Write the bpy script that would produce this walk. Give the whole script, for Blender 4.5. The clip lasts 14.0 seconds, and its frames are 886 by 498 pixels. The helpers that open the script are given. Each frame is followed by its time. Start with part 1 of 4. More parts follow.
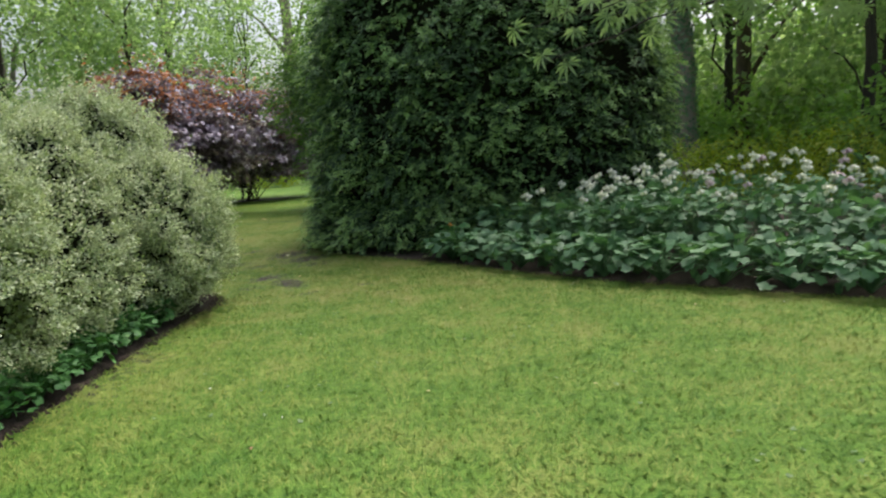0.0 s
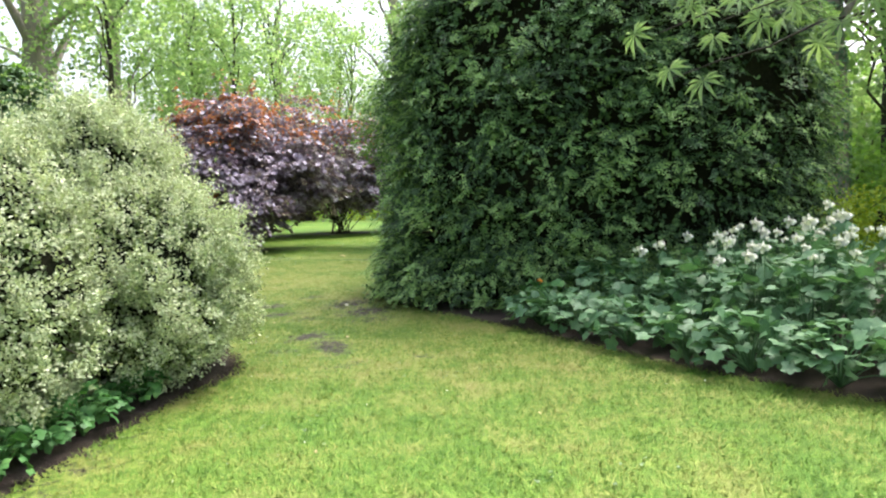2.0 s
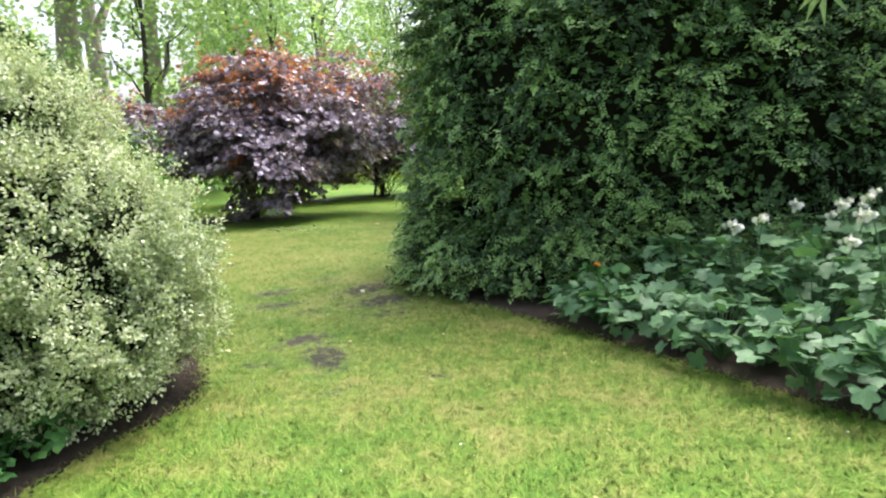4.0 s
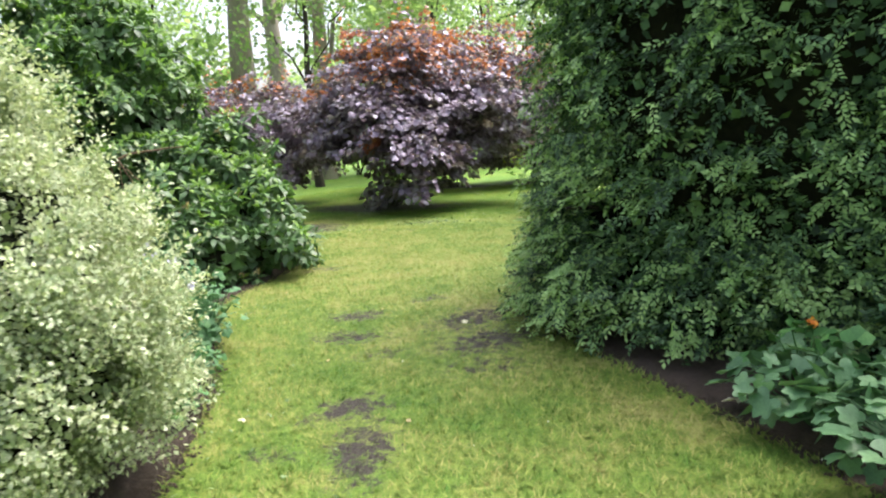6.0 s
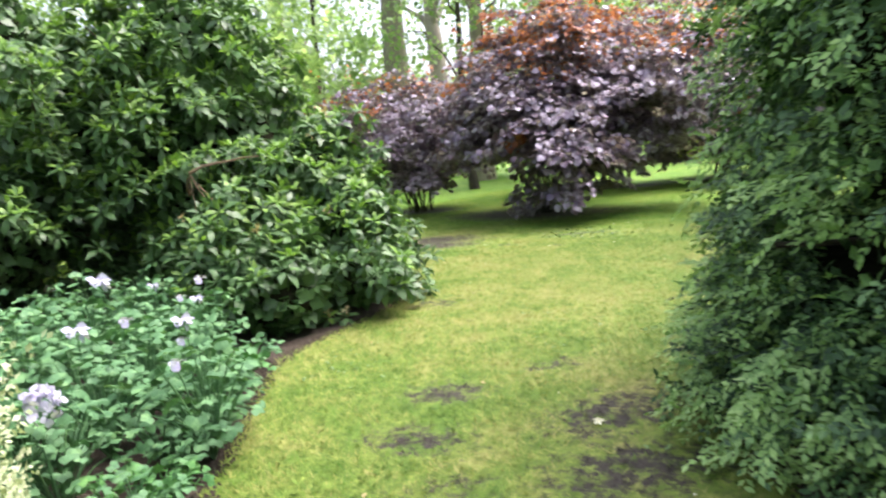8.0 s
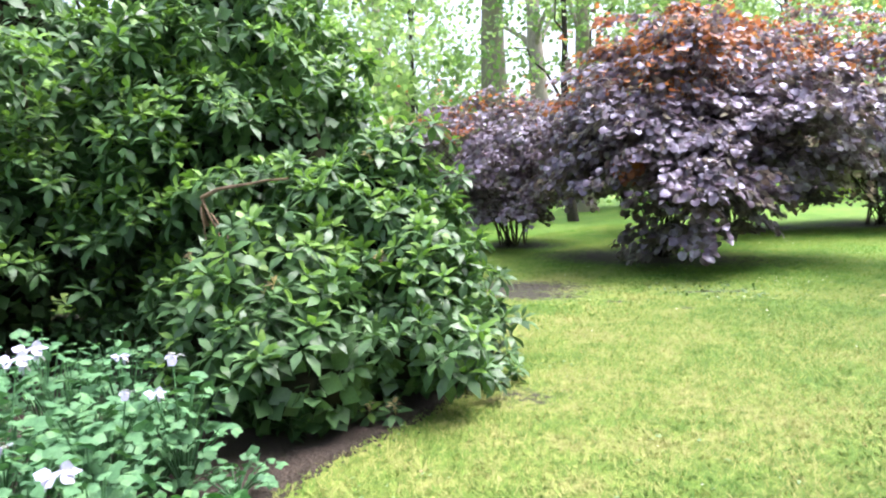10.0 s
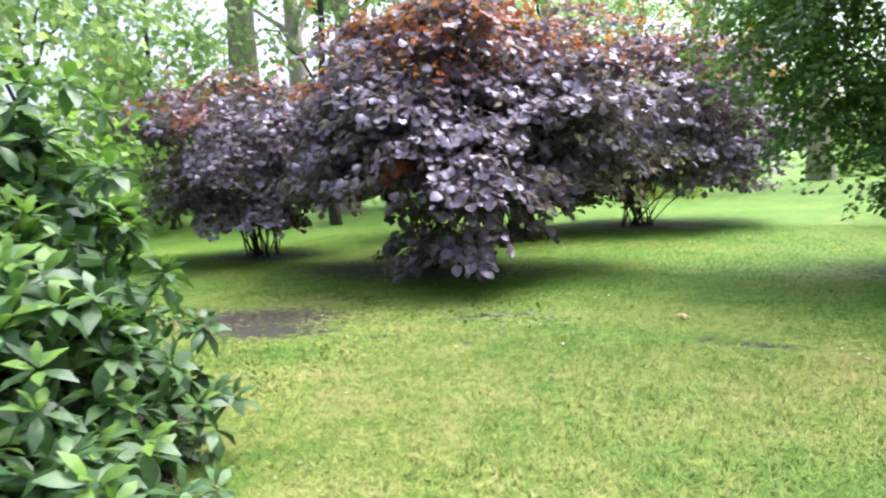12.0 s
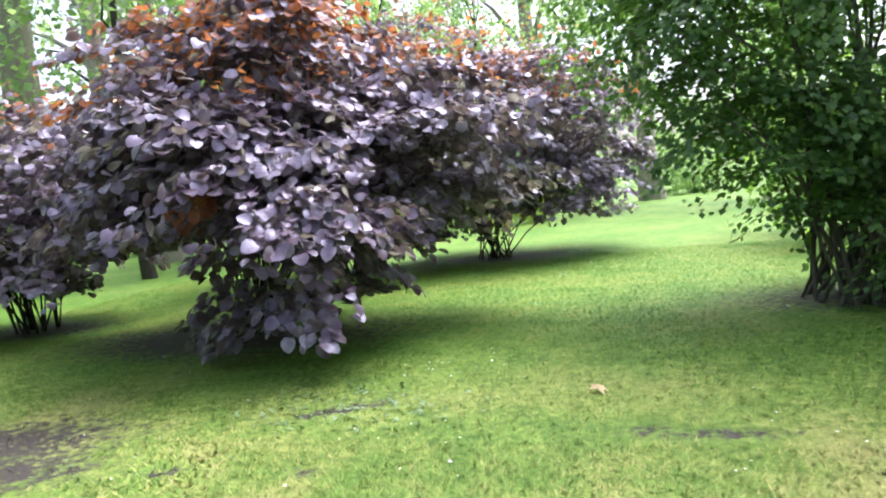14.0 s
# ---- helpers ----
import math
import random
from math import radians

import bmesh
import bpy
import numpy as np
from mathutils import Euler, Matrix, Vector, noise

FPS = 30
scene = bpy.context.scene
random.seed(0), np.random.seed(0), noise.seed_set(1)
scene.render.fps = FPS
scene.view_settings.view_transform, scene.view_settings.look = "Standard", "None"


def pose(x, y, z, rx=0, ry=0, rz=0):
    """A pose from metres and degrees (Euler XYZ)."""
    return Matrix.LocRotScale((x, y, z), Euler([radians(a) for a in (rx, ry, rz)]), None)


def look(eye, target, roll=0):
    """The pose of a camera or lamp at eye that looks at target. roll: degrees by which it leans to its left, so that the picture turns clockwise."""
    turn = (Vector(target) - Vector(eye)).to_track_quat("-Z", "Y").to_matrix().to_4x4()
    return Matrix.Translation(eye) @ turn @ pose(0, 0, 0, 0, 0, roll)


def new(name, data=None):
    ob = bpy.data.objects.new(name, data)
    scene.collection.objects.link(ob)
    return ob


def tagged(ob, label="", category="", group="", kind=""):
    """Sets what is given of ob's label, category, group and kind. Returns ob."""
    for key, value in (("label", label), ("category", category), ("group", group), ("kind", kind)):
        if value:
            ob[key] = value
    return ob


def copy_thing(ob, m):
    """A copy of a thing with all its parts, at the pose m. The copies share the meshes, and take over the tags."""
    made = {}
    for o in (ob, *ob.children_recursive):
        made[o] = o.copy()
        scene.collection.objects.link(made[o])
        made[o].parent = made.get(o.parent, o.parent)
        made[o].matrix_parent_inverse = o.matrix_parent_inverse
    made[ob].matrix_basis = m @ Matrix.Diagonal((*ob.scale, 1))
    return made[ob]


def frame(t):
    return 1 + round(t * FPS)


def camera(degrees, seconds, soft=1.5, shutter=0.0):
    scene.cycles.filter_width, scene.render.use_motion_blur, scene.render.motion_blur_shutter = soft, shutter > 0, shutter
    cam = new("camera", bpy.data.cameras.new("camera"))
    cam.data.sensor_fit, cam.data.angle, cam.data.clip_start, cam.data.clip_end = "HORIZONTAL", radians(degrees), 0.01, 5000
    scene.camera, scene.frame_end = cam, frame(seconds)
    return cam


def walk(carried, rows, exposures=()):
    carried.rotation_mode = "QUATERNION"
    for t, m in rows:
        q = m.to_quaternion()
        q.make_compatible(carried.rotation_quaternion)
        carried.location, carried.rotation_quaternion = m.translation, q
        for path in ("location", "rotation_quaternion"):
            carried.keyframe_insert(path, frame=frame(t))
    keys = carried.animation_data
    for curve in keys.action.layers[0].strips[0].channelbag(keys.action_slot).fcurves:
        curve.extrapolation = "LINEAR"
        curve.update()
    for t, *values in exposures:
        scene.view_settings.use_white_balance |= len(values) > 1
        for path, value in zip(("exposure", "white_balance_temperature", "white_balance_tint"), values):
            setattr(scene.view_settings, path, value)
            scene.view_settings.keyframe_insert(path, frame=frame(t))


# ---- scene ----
cam = camera(65.04, 14.0, soft=2.1, shutter=0.2)
ROWS = [
    (0.0, -0.170, 0.242, 1.503, -0.85, -8.33, 3.65),
    (0.5, -0.208, 0.750, 1.484, 3.03, -10.26, 4.57),
    (1.0, -0.161, 1.216, 1.485, -3.64, -8.17, 6.25),
    (1.5, -0.033, 1.686, 1.518, 7.29, -3.39, 1.13),
    (2.0, 0.020, 2.125, 1.489, 7.89, -5.00, 1.81),
    (2.2, 0.016, 2.311, 1.491, 6.75, -5.68, 1.83),
    (4.3, 0.040, 4.050, 1.511, 15.21, -8.74, 3.89),
    (4.5, 0.042, 4.256, 1.491, 17.85, -9.04, 4.50),
    (5.0, 0.050, 4.812, 1.508, 27.54, -8.18, 5.40),
    (5.5, 0.025, 5.313, 1.473, 27.05, -8.64, 3.50),
    (6.0, -0.081, 5.803, 1.516, 26.72, -9.06, 3.54),
    (6.5, -0.173, 6.347, 1.495, 34.41, -8.03, 4.07),
    (7.0, -0.290, 6.778, 1.483, 39.35, -8.27, 4.52),
    (7.5, -0.523, 7.290, 1.519, 36.50, -8.68, 4.07),
    (8.0, -0.757, 7.761, 1.485, 40.69, -8.15, 5.89),
    (8.2, -0.867, 7.930, 1.503, 46.04, -6.99, 6.44),
    (10.3, -2.283, 9.468, 1.518, 48.34, -5.13, 3.40),
    (10.5, -2.409, 9.628, 1.549, 42.10, -5.27, 3.07),
    (11.0, -2.703, 10.010, 1.506, 36.86, -5.16, 3.00),
    (11.5, -2.945, 10.490, 1.533, 35.28, -4.40, 3.37),
    (12.0, -3.207, 10.962, 1.484, 29.63, -6.67, 3.11),
    (12.5, -3.436, 11.437, 1.503, 22.32, -6.80, 2.86),
    (13.0, -3.584, 11.923, 1.507, 19.08, -4.83, 4.26),
    (13.5, -3.786, 12.324, 1.471, 16.63, -4.32, 4.79),
    (14.0, -4.011, 12.744, 1.469, 16.58, -4.92, 5.71),
]
walk(cam, [(t, pose(x, y, z, 90 + pitch, roll, yaw)) for t, x, y, z, yaw, pitch, roll in ROWS],
     [(0.0, 0.57, 6420, 11), (0.5, 0.92, 6450, 10), (1.0, 1.22, 6480, 10), (1.5, 1.51, 6400, 13), (2.2, 1.58, 6400, 13), (5.0, 1.63, 6450, 14), (8.0, 1.84, 6450, 16), (10.5, 2.02, 5900, 17), (11.0, 1.85, 5880, 17), (12.5, 1.72, 6000, 16), (14.0, 1.81, 5850, 19)])

# ---------------------------------------------------------------- light
SUN_EL, SUN_AZ = 63.0, 30.0
world = bpy.data.worlds.new("overcast_sky")
scene.world = world
world.use_nodes = True
wn, wl = world.node_tree.nodes, world.node_tree.links
sky = wn.new("ShaderNodeTexSky")
sky.sky_type, sky.sun_disc = "NISHITA", False
sky.sun_elevation, sky.sun_rotation = radians(SUN_EL), radians(SUN_AZ)
sky.air_density, sky.dust_density, sky.ozone_density = 1.0, 6.0, 1.0
pale = wn.new("ShaderNodeHueSaturation")
pale.inputs["Saturation"].default_value = 0.65
wl.new(sky.outputs[0], pale.inputs["Color"])
wl.new(pale.outputs[0], wn["Background"].inputs[0])
wn["Background"].inputs[1].default_value = 0.15

sun = new("sun", bpy.data.lights.new("sun", "SUN"))
sun.data.energy, sun.data.angle, sun.data.color = 1.25, radians(40), (1.0, 0.97, 0.92)
sun.matrix_world = look((0, 0, 30), (30 * -math.sin(radians(SUN_AZ)) / math.tan(radians(SUN_EL)),
                                     30 * -math.cos(radians(SUN_AZ)) / math.tan(radians(SUN_EL)), 0))

# ---------------------------------------------------------------- materials
RNG = np.random.default_rng(7)


def base_material(name):
    m = bpy.data.materials.new(name)
    m.use_nodes = True
    return m, m.node_tree.nodes, m.node_tree.links, m.node_tree.nodes["Principled BSDF"]


def ramp(nodes, stops):
    r = nodes.new("ShaderNodeValToRGB")
    e = r.color_ramp.elements
    while len(e) < len(stops):
        e.new(0.5)
    for k, (p, c) in enumerate(stops):
        e[k].position, e[k].color = p, (*c, 1)
    return r


def noise_node(nodes, links, scale, detail=3.0, rough=0.6, coord=None):
    n = nodes.new("ShaderNodeTexNoise")
    n.inputs["Scale"].default_value, n.inputs["Detail"].default_value, n.inputs["Roughness"].default_value = scale, detail, rough
    if coord is not None:
        links.new(coord, n.inputs["Vector"])
    return n.outputs["Fac"]


def math_node(nodes, links, op, a, b=None, clamp=False):
    n = nodes.new("ShaderNodeMath")
    n.operation, n.use_clamp = op, clamp
    for k, v in enumerate((a, b)):
        if v is None:
            continue
        if isinstance(v, (int, float)):
            n.inputs[k].default_value = v
        else:
            links.new(v, n.inputs[k])
    return n.outputs[0]


def mix_rgb(nodes, links, fac, a, b, mode="MIX"):
    n = nodes.new("ShaderNodeMix")
    n.data_type, n.blend_type = "RGBA", mode
    for sock, v in ((n.inputs[0], fac), (n.inputs[6], a), (n.inputs[7], b)):
        if isinstance(v, (int, float)):
            sock.default_value = v
        elif isinstance(v, tuple):
            sock.default_value = (*v, 1)
        else:
            links.new(v, sock)
    return n.outputs[2]


def leaf_material(name, stops, roughness=0.45, through_light=0.3, patch=1.2, fleck=None, gloss=0.5, clump=0.45, tint=None):
    """Leaves: one tone per leaf from the ramp, shifted by a broad noise, with light passing through."""
    m, nodes, links, bsdf = base_material(name)
    geo = nodes.new("ShaderNodeNewGeometry")
    coord = nodes.new("ShaderNodeTexCoord").outputs["Object"]
    broad = noise_node(nodes, links, patch, 2.0, 0.5, coord)
    near = noise_node(nodes, links, patch * 6, 1.0, 0.5, coord)
    f = math_node(nodes, links, "MULTIPLY", math_node(nodes, links, "SUBTRACT", geo.outputs["Random Per Island"], 0.5), 1.0 - clump)
    g = math_node(nodes, links, "MULTIPLY", math_node(nodes, links, "SUBTRACT", broad, 0.5), 0.9)
    h = math_node(nodes, links, "MULTIPLY", math_node(nodes, links, "SUBTRACT", near, 0.5), 2.0 * clump)
    f = math_node(nodes, links, "ADD", math_node(nodes, links, "ADD", f, g), math_node(nodes, links, "ADD", h, 0.5), clamp=True)
    colour = ramp(nodes, stops)
    links.new(f, colour.inputs[0])
    col = colour.outputs[0]
    fine = noise_node(nodes, links, 90, 3.0, 0.7, coord)
    if fleck:
        spot = ramp(nodes, [(0.44, (0, 0, 0)), (0.56, (1, 1, 1))])
        links.new(fine, spot.inputs[0])
        col = mix_rgb(nodes, links, spot.outputs[0], col, fleck)
    else:
        tone = ramp(nodes, [(0.3, (0.75, 0.75, 0.75)), (0.7, (1.15, 1.15, 1.15))])
        links.new(fine, tone.inputs[0])
        col = mix_rgb(nodes, links, 1.0, col, tone.outputs[0], "MULTIPLY")
    links.new(col, bsdf.inputs["Base Color"])
    bsdf.inputs["Roughness"].default_value = roughness
    bsdf.inputs["Specular IOR Level"].default_value = gloss
    if tint:
        bsdf.inputs["Specular Tint"].default_value = (*tint, 1)
    thin = nodes.new("ShaderNodeBsdfTranslucent")
    warm = mix_rgb(nodes, links, 1.0, col, (1.2, 1.3, 0.72), "MULTIPLY")
    links.new(warm, thin.inputs[0])
    mix = nodes.new("ShaderNodeMixShader")
    mix.inputs[0].default_value = through_light
    links.new(bsdf.outputs[0], mix.inputs[1])
    links.new(thin.outputs[0], mix.inputs[2])
    links.new(mix.outputs[0], nodes["Material Output"].inputs[0])
    return m


def bark_material(name, dark, light, moss=None, scale=6.0):
    m, nodes, links, bsdf = base_material(name)
    coord = nodes.new("ShaderNodeTexCoord").outputs["Object"]
    mp = nodes.new("ShaderNodeMapping")
    mp.inputs["Scale"].default_value = (3, 3, 0.5)
    links.new(coord, mp.inputs[0])
    streak = noise_node(nodes, links, scale, 5.0, 0.65, mp.outputs[0])
    c = ramp(nodes, [(0.3, dark), (0.7, light)])
    links.new(streak, c.inputs[0])
    col = c.outputs[0]
    if moss:
        f = ramp(nodes, [(0.45, (0, 0, 0)), (0.65, (1, 1, 1))])
        links.new(noise_node(nodes, links, 1.3, 3.0, 0.6, coord), f.inputs[0])
        col = mix_rgb(nodes, links, f.outputs[0], col, moss)
    links.new(col, bsdf.inputs["Base Color"])
    bsdf.inputs["Roughness"].default_value = 0.9
    bump = nodes.new("ShaderNodeBump")
    bump.inputs["Strength"].default_value, bump.inputs["Distance"].default_value = 0.6, 0.03
    links.new(streak, bump.inputs["Height"])
    links.new(bump.outputs[0], bsdf.inputs["Normal"])
    return m


def soil_material(name, dark, light):
    m, nodes, links, bsdf = base_material(name)
    coord = nodes.new("ShaderNodeTexCoord").outputs["Object"]
    n1 = noise_node(nodes, links, 35, 5.0, 0.7, coord)
    n2 = noise_node(nodes, links, 2.5, 3.0, 0.6, coord)
    c = ramp(nodes, [(0.25, dark), (0.75, light)])
    links.new(math_node(nodes, links, "ADD", math_node(nodes, links, "MULTIPLY", n1, 0.65), math_node(nodes, links, "MULTIPLY", n2, 0.35)), c.inputs[0])
    links.new(c.outputs[0], bsdf.inputs["Base Color"])
    bsdf.inputs["Roughness"].default_value = 0.95
    bump = nodes.new("ShaderNodeBump")
    bump.inputs["Strength"].default_value, bump.inputs["Distance"].default_value = 1.0, 0.03
    links.new(n1, bump.inputs["Height"])
    links.new(bump.outputs[0], bsdf.inputs["Normal"])
    return m


# worn earth in the lawn: x, y, half length, half width, turn, strength
BARE = [(-3.55, 10.8, 0.36, 0.24, 30, 0.82), (-3.22, 10.2, 0.42, 0.24, 15, 0.76), (-2.72, 9.9, 0.4, 0.2, 40, 0.5), (-3.2, 11.55, 0.34, 0.16, 60, 0.62), (-2.5, 10.98, 0.6, 0.36, 70, 0.8), (-2.12, 10.42, 0.55, 0.4, 60, 0.82), (-1.9, 9.9, 0.42, 0.3, 30, 0.55),
        (-2.38, 8.95, 0.34, 0.22, 60, 0.9), (-2.0, 8.5, 0.5, 0.22, 120, 0.9), (-1.66, 7.78, 0.22, 0.12, 60, 0.6), (-1.02, 8.11, 0.16, 0.1, 0, 0.6), (-2.4, 8.3, 0.22, 0.14, 20, 0.55), (-3.0, 7.9, 0.3, 0.7, 0, 0.3), (-2.55, 5.4, 0.25, 1.2, 0, 0.4),
        (-8.6, 16.25, 1.3, 0.7, 20, 1.0), (-7.55, 15.95, 0.4, 0.16, 20, 0.75), (-8.1, 15.85, 0.9, 0.5, 15, 1.0), (-6.2, 17.08, 0.55, 0.13, 35, 0.9), (-3.75, 16.65, 0.5, 0.12, 4, 0.75), (-4.15, 16.7, 0.2, 0.12, 30, 0.7), (-6.85, 15.97, 0.3, 0.1, 10, 0.6), (-5.95, 16.03, 0.15, 0.1, 0, 0.6), (-5.3, 12.7, 0.35, 0.3, 30, 0.6),
        (-12.8, 20.6, 1.5, 0.9, 0, 1.05), (-8.9, 19.6, 2.5, 1.2, 0, 1.05), (-9.6, 25.2, 1.5, 0.9, 0, 1.05), (-7.0, 26.3, 2.0, 1.1, 0, 1.05), (-1.6, 20.5, 2.0, 0.9, 0, 1.0)]


def lawn_material(name, blade=False):
    m, nodes, links, bsdf = base_material(name)
    coord = nodes.new("ShaderNodeTexCoord").outputs["Object"]
    broad = noise_node(nodes, links, 0.5, 3.0, 0.55, coord)
    mid = noise_node(nodes, links, 2.6, 4.0, 0.65, coord)
    fine = noise_node(nodes, links, 55, 4.0, 0.75, coord)
    tuft = noise_node(nodes, links, 13.0, 4.0, 0.7, coord)
    f = math_node(nodes, links, "ADD", math_node(nodes, links, "MULTIPLY", broad, 0.4), math_node(nodes, links, "MULTIPLY", mid, 0.42))
    f = math_node(nodes, links, "ADD", f, math_node(nodes, links, "MULTIPLY", tuft, 0.2))
    if blade:
        geo = nodes.new("ShaderNodeNewGeometry")
        f = math_node(nodes, links, "ADD", f, math_node(nodes, links, "MULTIPLY", math_node(nodes, links, "SUBTRACT", geo.outputs["Random Per Island"], 0.45), 0.22))
    dry = ramp(nodes, [(0.36, (0.06, 0.135, 0.018)), (0.45, (0.105, 0.182, 0.028)), (0.53, (0.155, 0.212, 0.042)), (0.62, (0.235, 0.24, 0.08))])
    lush = ramp(nodes, [(0.36, (0.065, 0.17, 0.02)), (0.5, (0.118, 0.232, 0.03)), (0.64, (0.205, 0.268, 0.054))])
    links.new(f, dry.inputs[0]), links.new(f, lush.inputs[0])
    sep = nodes.new("ShaderNodeSeparateXYZ")
    links.new(coord, sep.inputs[0])
    reach = math_node(nodes, links, "ADD", sep.outputs[1], math_node(nodes, links, "MULTIPLY", math_node(nodes, links, "SUBTRACT", mid, 0.5), 6.0))
    zone = math_node(nodes, links, "MULTIPLY", math_node(nodes, links, "SUBTRACT", reach, 16.6), 0.4, clamp=True)
    moist = math_node(nodes, links, "MULTIPLY", math_node(nodes, links, "SUBTRACT", 8.6, reach), 0.35, clamp=True)
    zone = math_node(nodes, links, "MAXIMUM", zone, math_node(nodes, links, "MULTIPLY", moist, 0.7))
    grown = mix_rgb(nodes, links, zone, dry.outputs[0], lush.outputs[0])
    tone = ramp(nodes, [(0.32, (0.45, 0.48, 0.46)), (0.66, (1.42, 1.38, 1.3))])
    links.new(math_node(nodes, links, "ADD", math_node(nodes, links, "MULTIPLY", fine, 0.45), math_node(nodes, links, "MULTIPLY", tuft, 0.55)), tone.inputs[0])
    col = mix_rgb(nodes, links, 0.55 if blade else 1.0, grown, tone.outputs[0], "MULTIPLY")
    if blade:
        col = mix_rgb(nodes, links, 1.0, col, (1.15, 1.15, 1.15), "MULTIPLY")
    ragged = noise_node(nodes, links, 11.0, 6.0, 0.8, coord)
    worn = None
    for x, y, a, b, turn, s in BARE:
        mp = nodes.new("ShaderNodeMapping")
        mp.vector_type = "TEXTURE"
        mp.inputs["Location"].default_value = (x, y, 0)
        mp.inputs["Rotation"].default_value = (0, 0, radians(turn))
        mp.inputs["Scale"].default_value = (a, b, 1)
        links.new(coord, mp.inputs[0])
        ln = nodes.new("ShaderNodeVectorMath")
        ln.operation = "LENGTH"
        links.new(mp.outputs[0], ln.inputs[0])
        near = math_node(nodes, links, "MULTIPLY", math_node(nodes, links, "SUBTRACT", 1.3, ln.outputs["Value"], clamp=True), s)
        worn = near if worn is None else math_node(nodes, links, "MAXIMUM", worn, near)
    edge = math_node(nodes, links, "ADD", worn, math_node(nodes, links, "MULTIPLY", math_node(nodes, links, "SUBTRACT", ragged, 0.53), 3.6))
    mask = ramp(nodes, [(0.3, (0, 0, 0)), (0.75, (1, 1, 1))])
    links.new(edge, mask.inputs[0])
    some = ramp(nodes, [(0.02, (0, 0, 0)), (0.2, (1, 1, 1))])
    links.new(worn, some.inputs[0])
    fac = math_node(nodes, links, "MULTIPLY", mask.outputs[0], some.outputs[0])
    earth = ramp(nodes, [(0.3, (0.02, 0.017, 0.015)), (0.7, (0.075, 0.064, 0.055))])
    links.new(fine, earth.inputs[0])
    col = mix_rgb(nodes, links, fac, col, earth.outputs[0])
    links.new(col, bsdf.inputs["Base Color"])
    bsdf.inputs["Roughness"].default_value = 0.7
    bsdf.inputs["Specular IOR Level"].default_value = 0.2
    if blade:
        turn = nodes.new("ShaderNodeVectorMath")
        turn.operation = "MULTIPLY_ADD"
        turn.inputs[1].default_value, turn.inputs[2].default_value = (0.38, 0.38, 0.38), (0, 0, 0.85)
        links.new(geo.outputs["Normal"], turn.inputs[0])
        up = nodes.new("ShaderNodeVectorMath")
        up.operation = "NORMALIZE"
        links.new(turn.outputs[0], up.inputs[0])
        links.new(up.outputs[0], bsdf.inputs["Normal"])
    else:
        bump = nodes.new("ShaderNodeBump")
        bump.inputs["Strength"].default_value, bump.inputs["Distance"].default_value = 0.6, 0.02
        links.new(fine, bump.inputs["Height"])
        links.new(bump.outputs[0], bsdf.inputs["Normal"])
    return m


def petal_material(name, a, b):
    return leaf_material(name, [(0.2, a), (0.8, b)], 0.6, 0.25, 4.0)


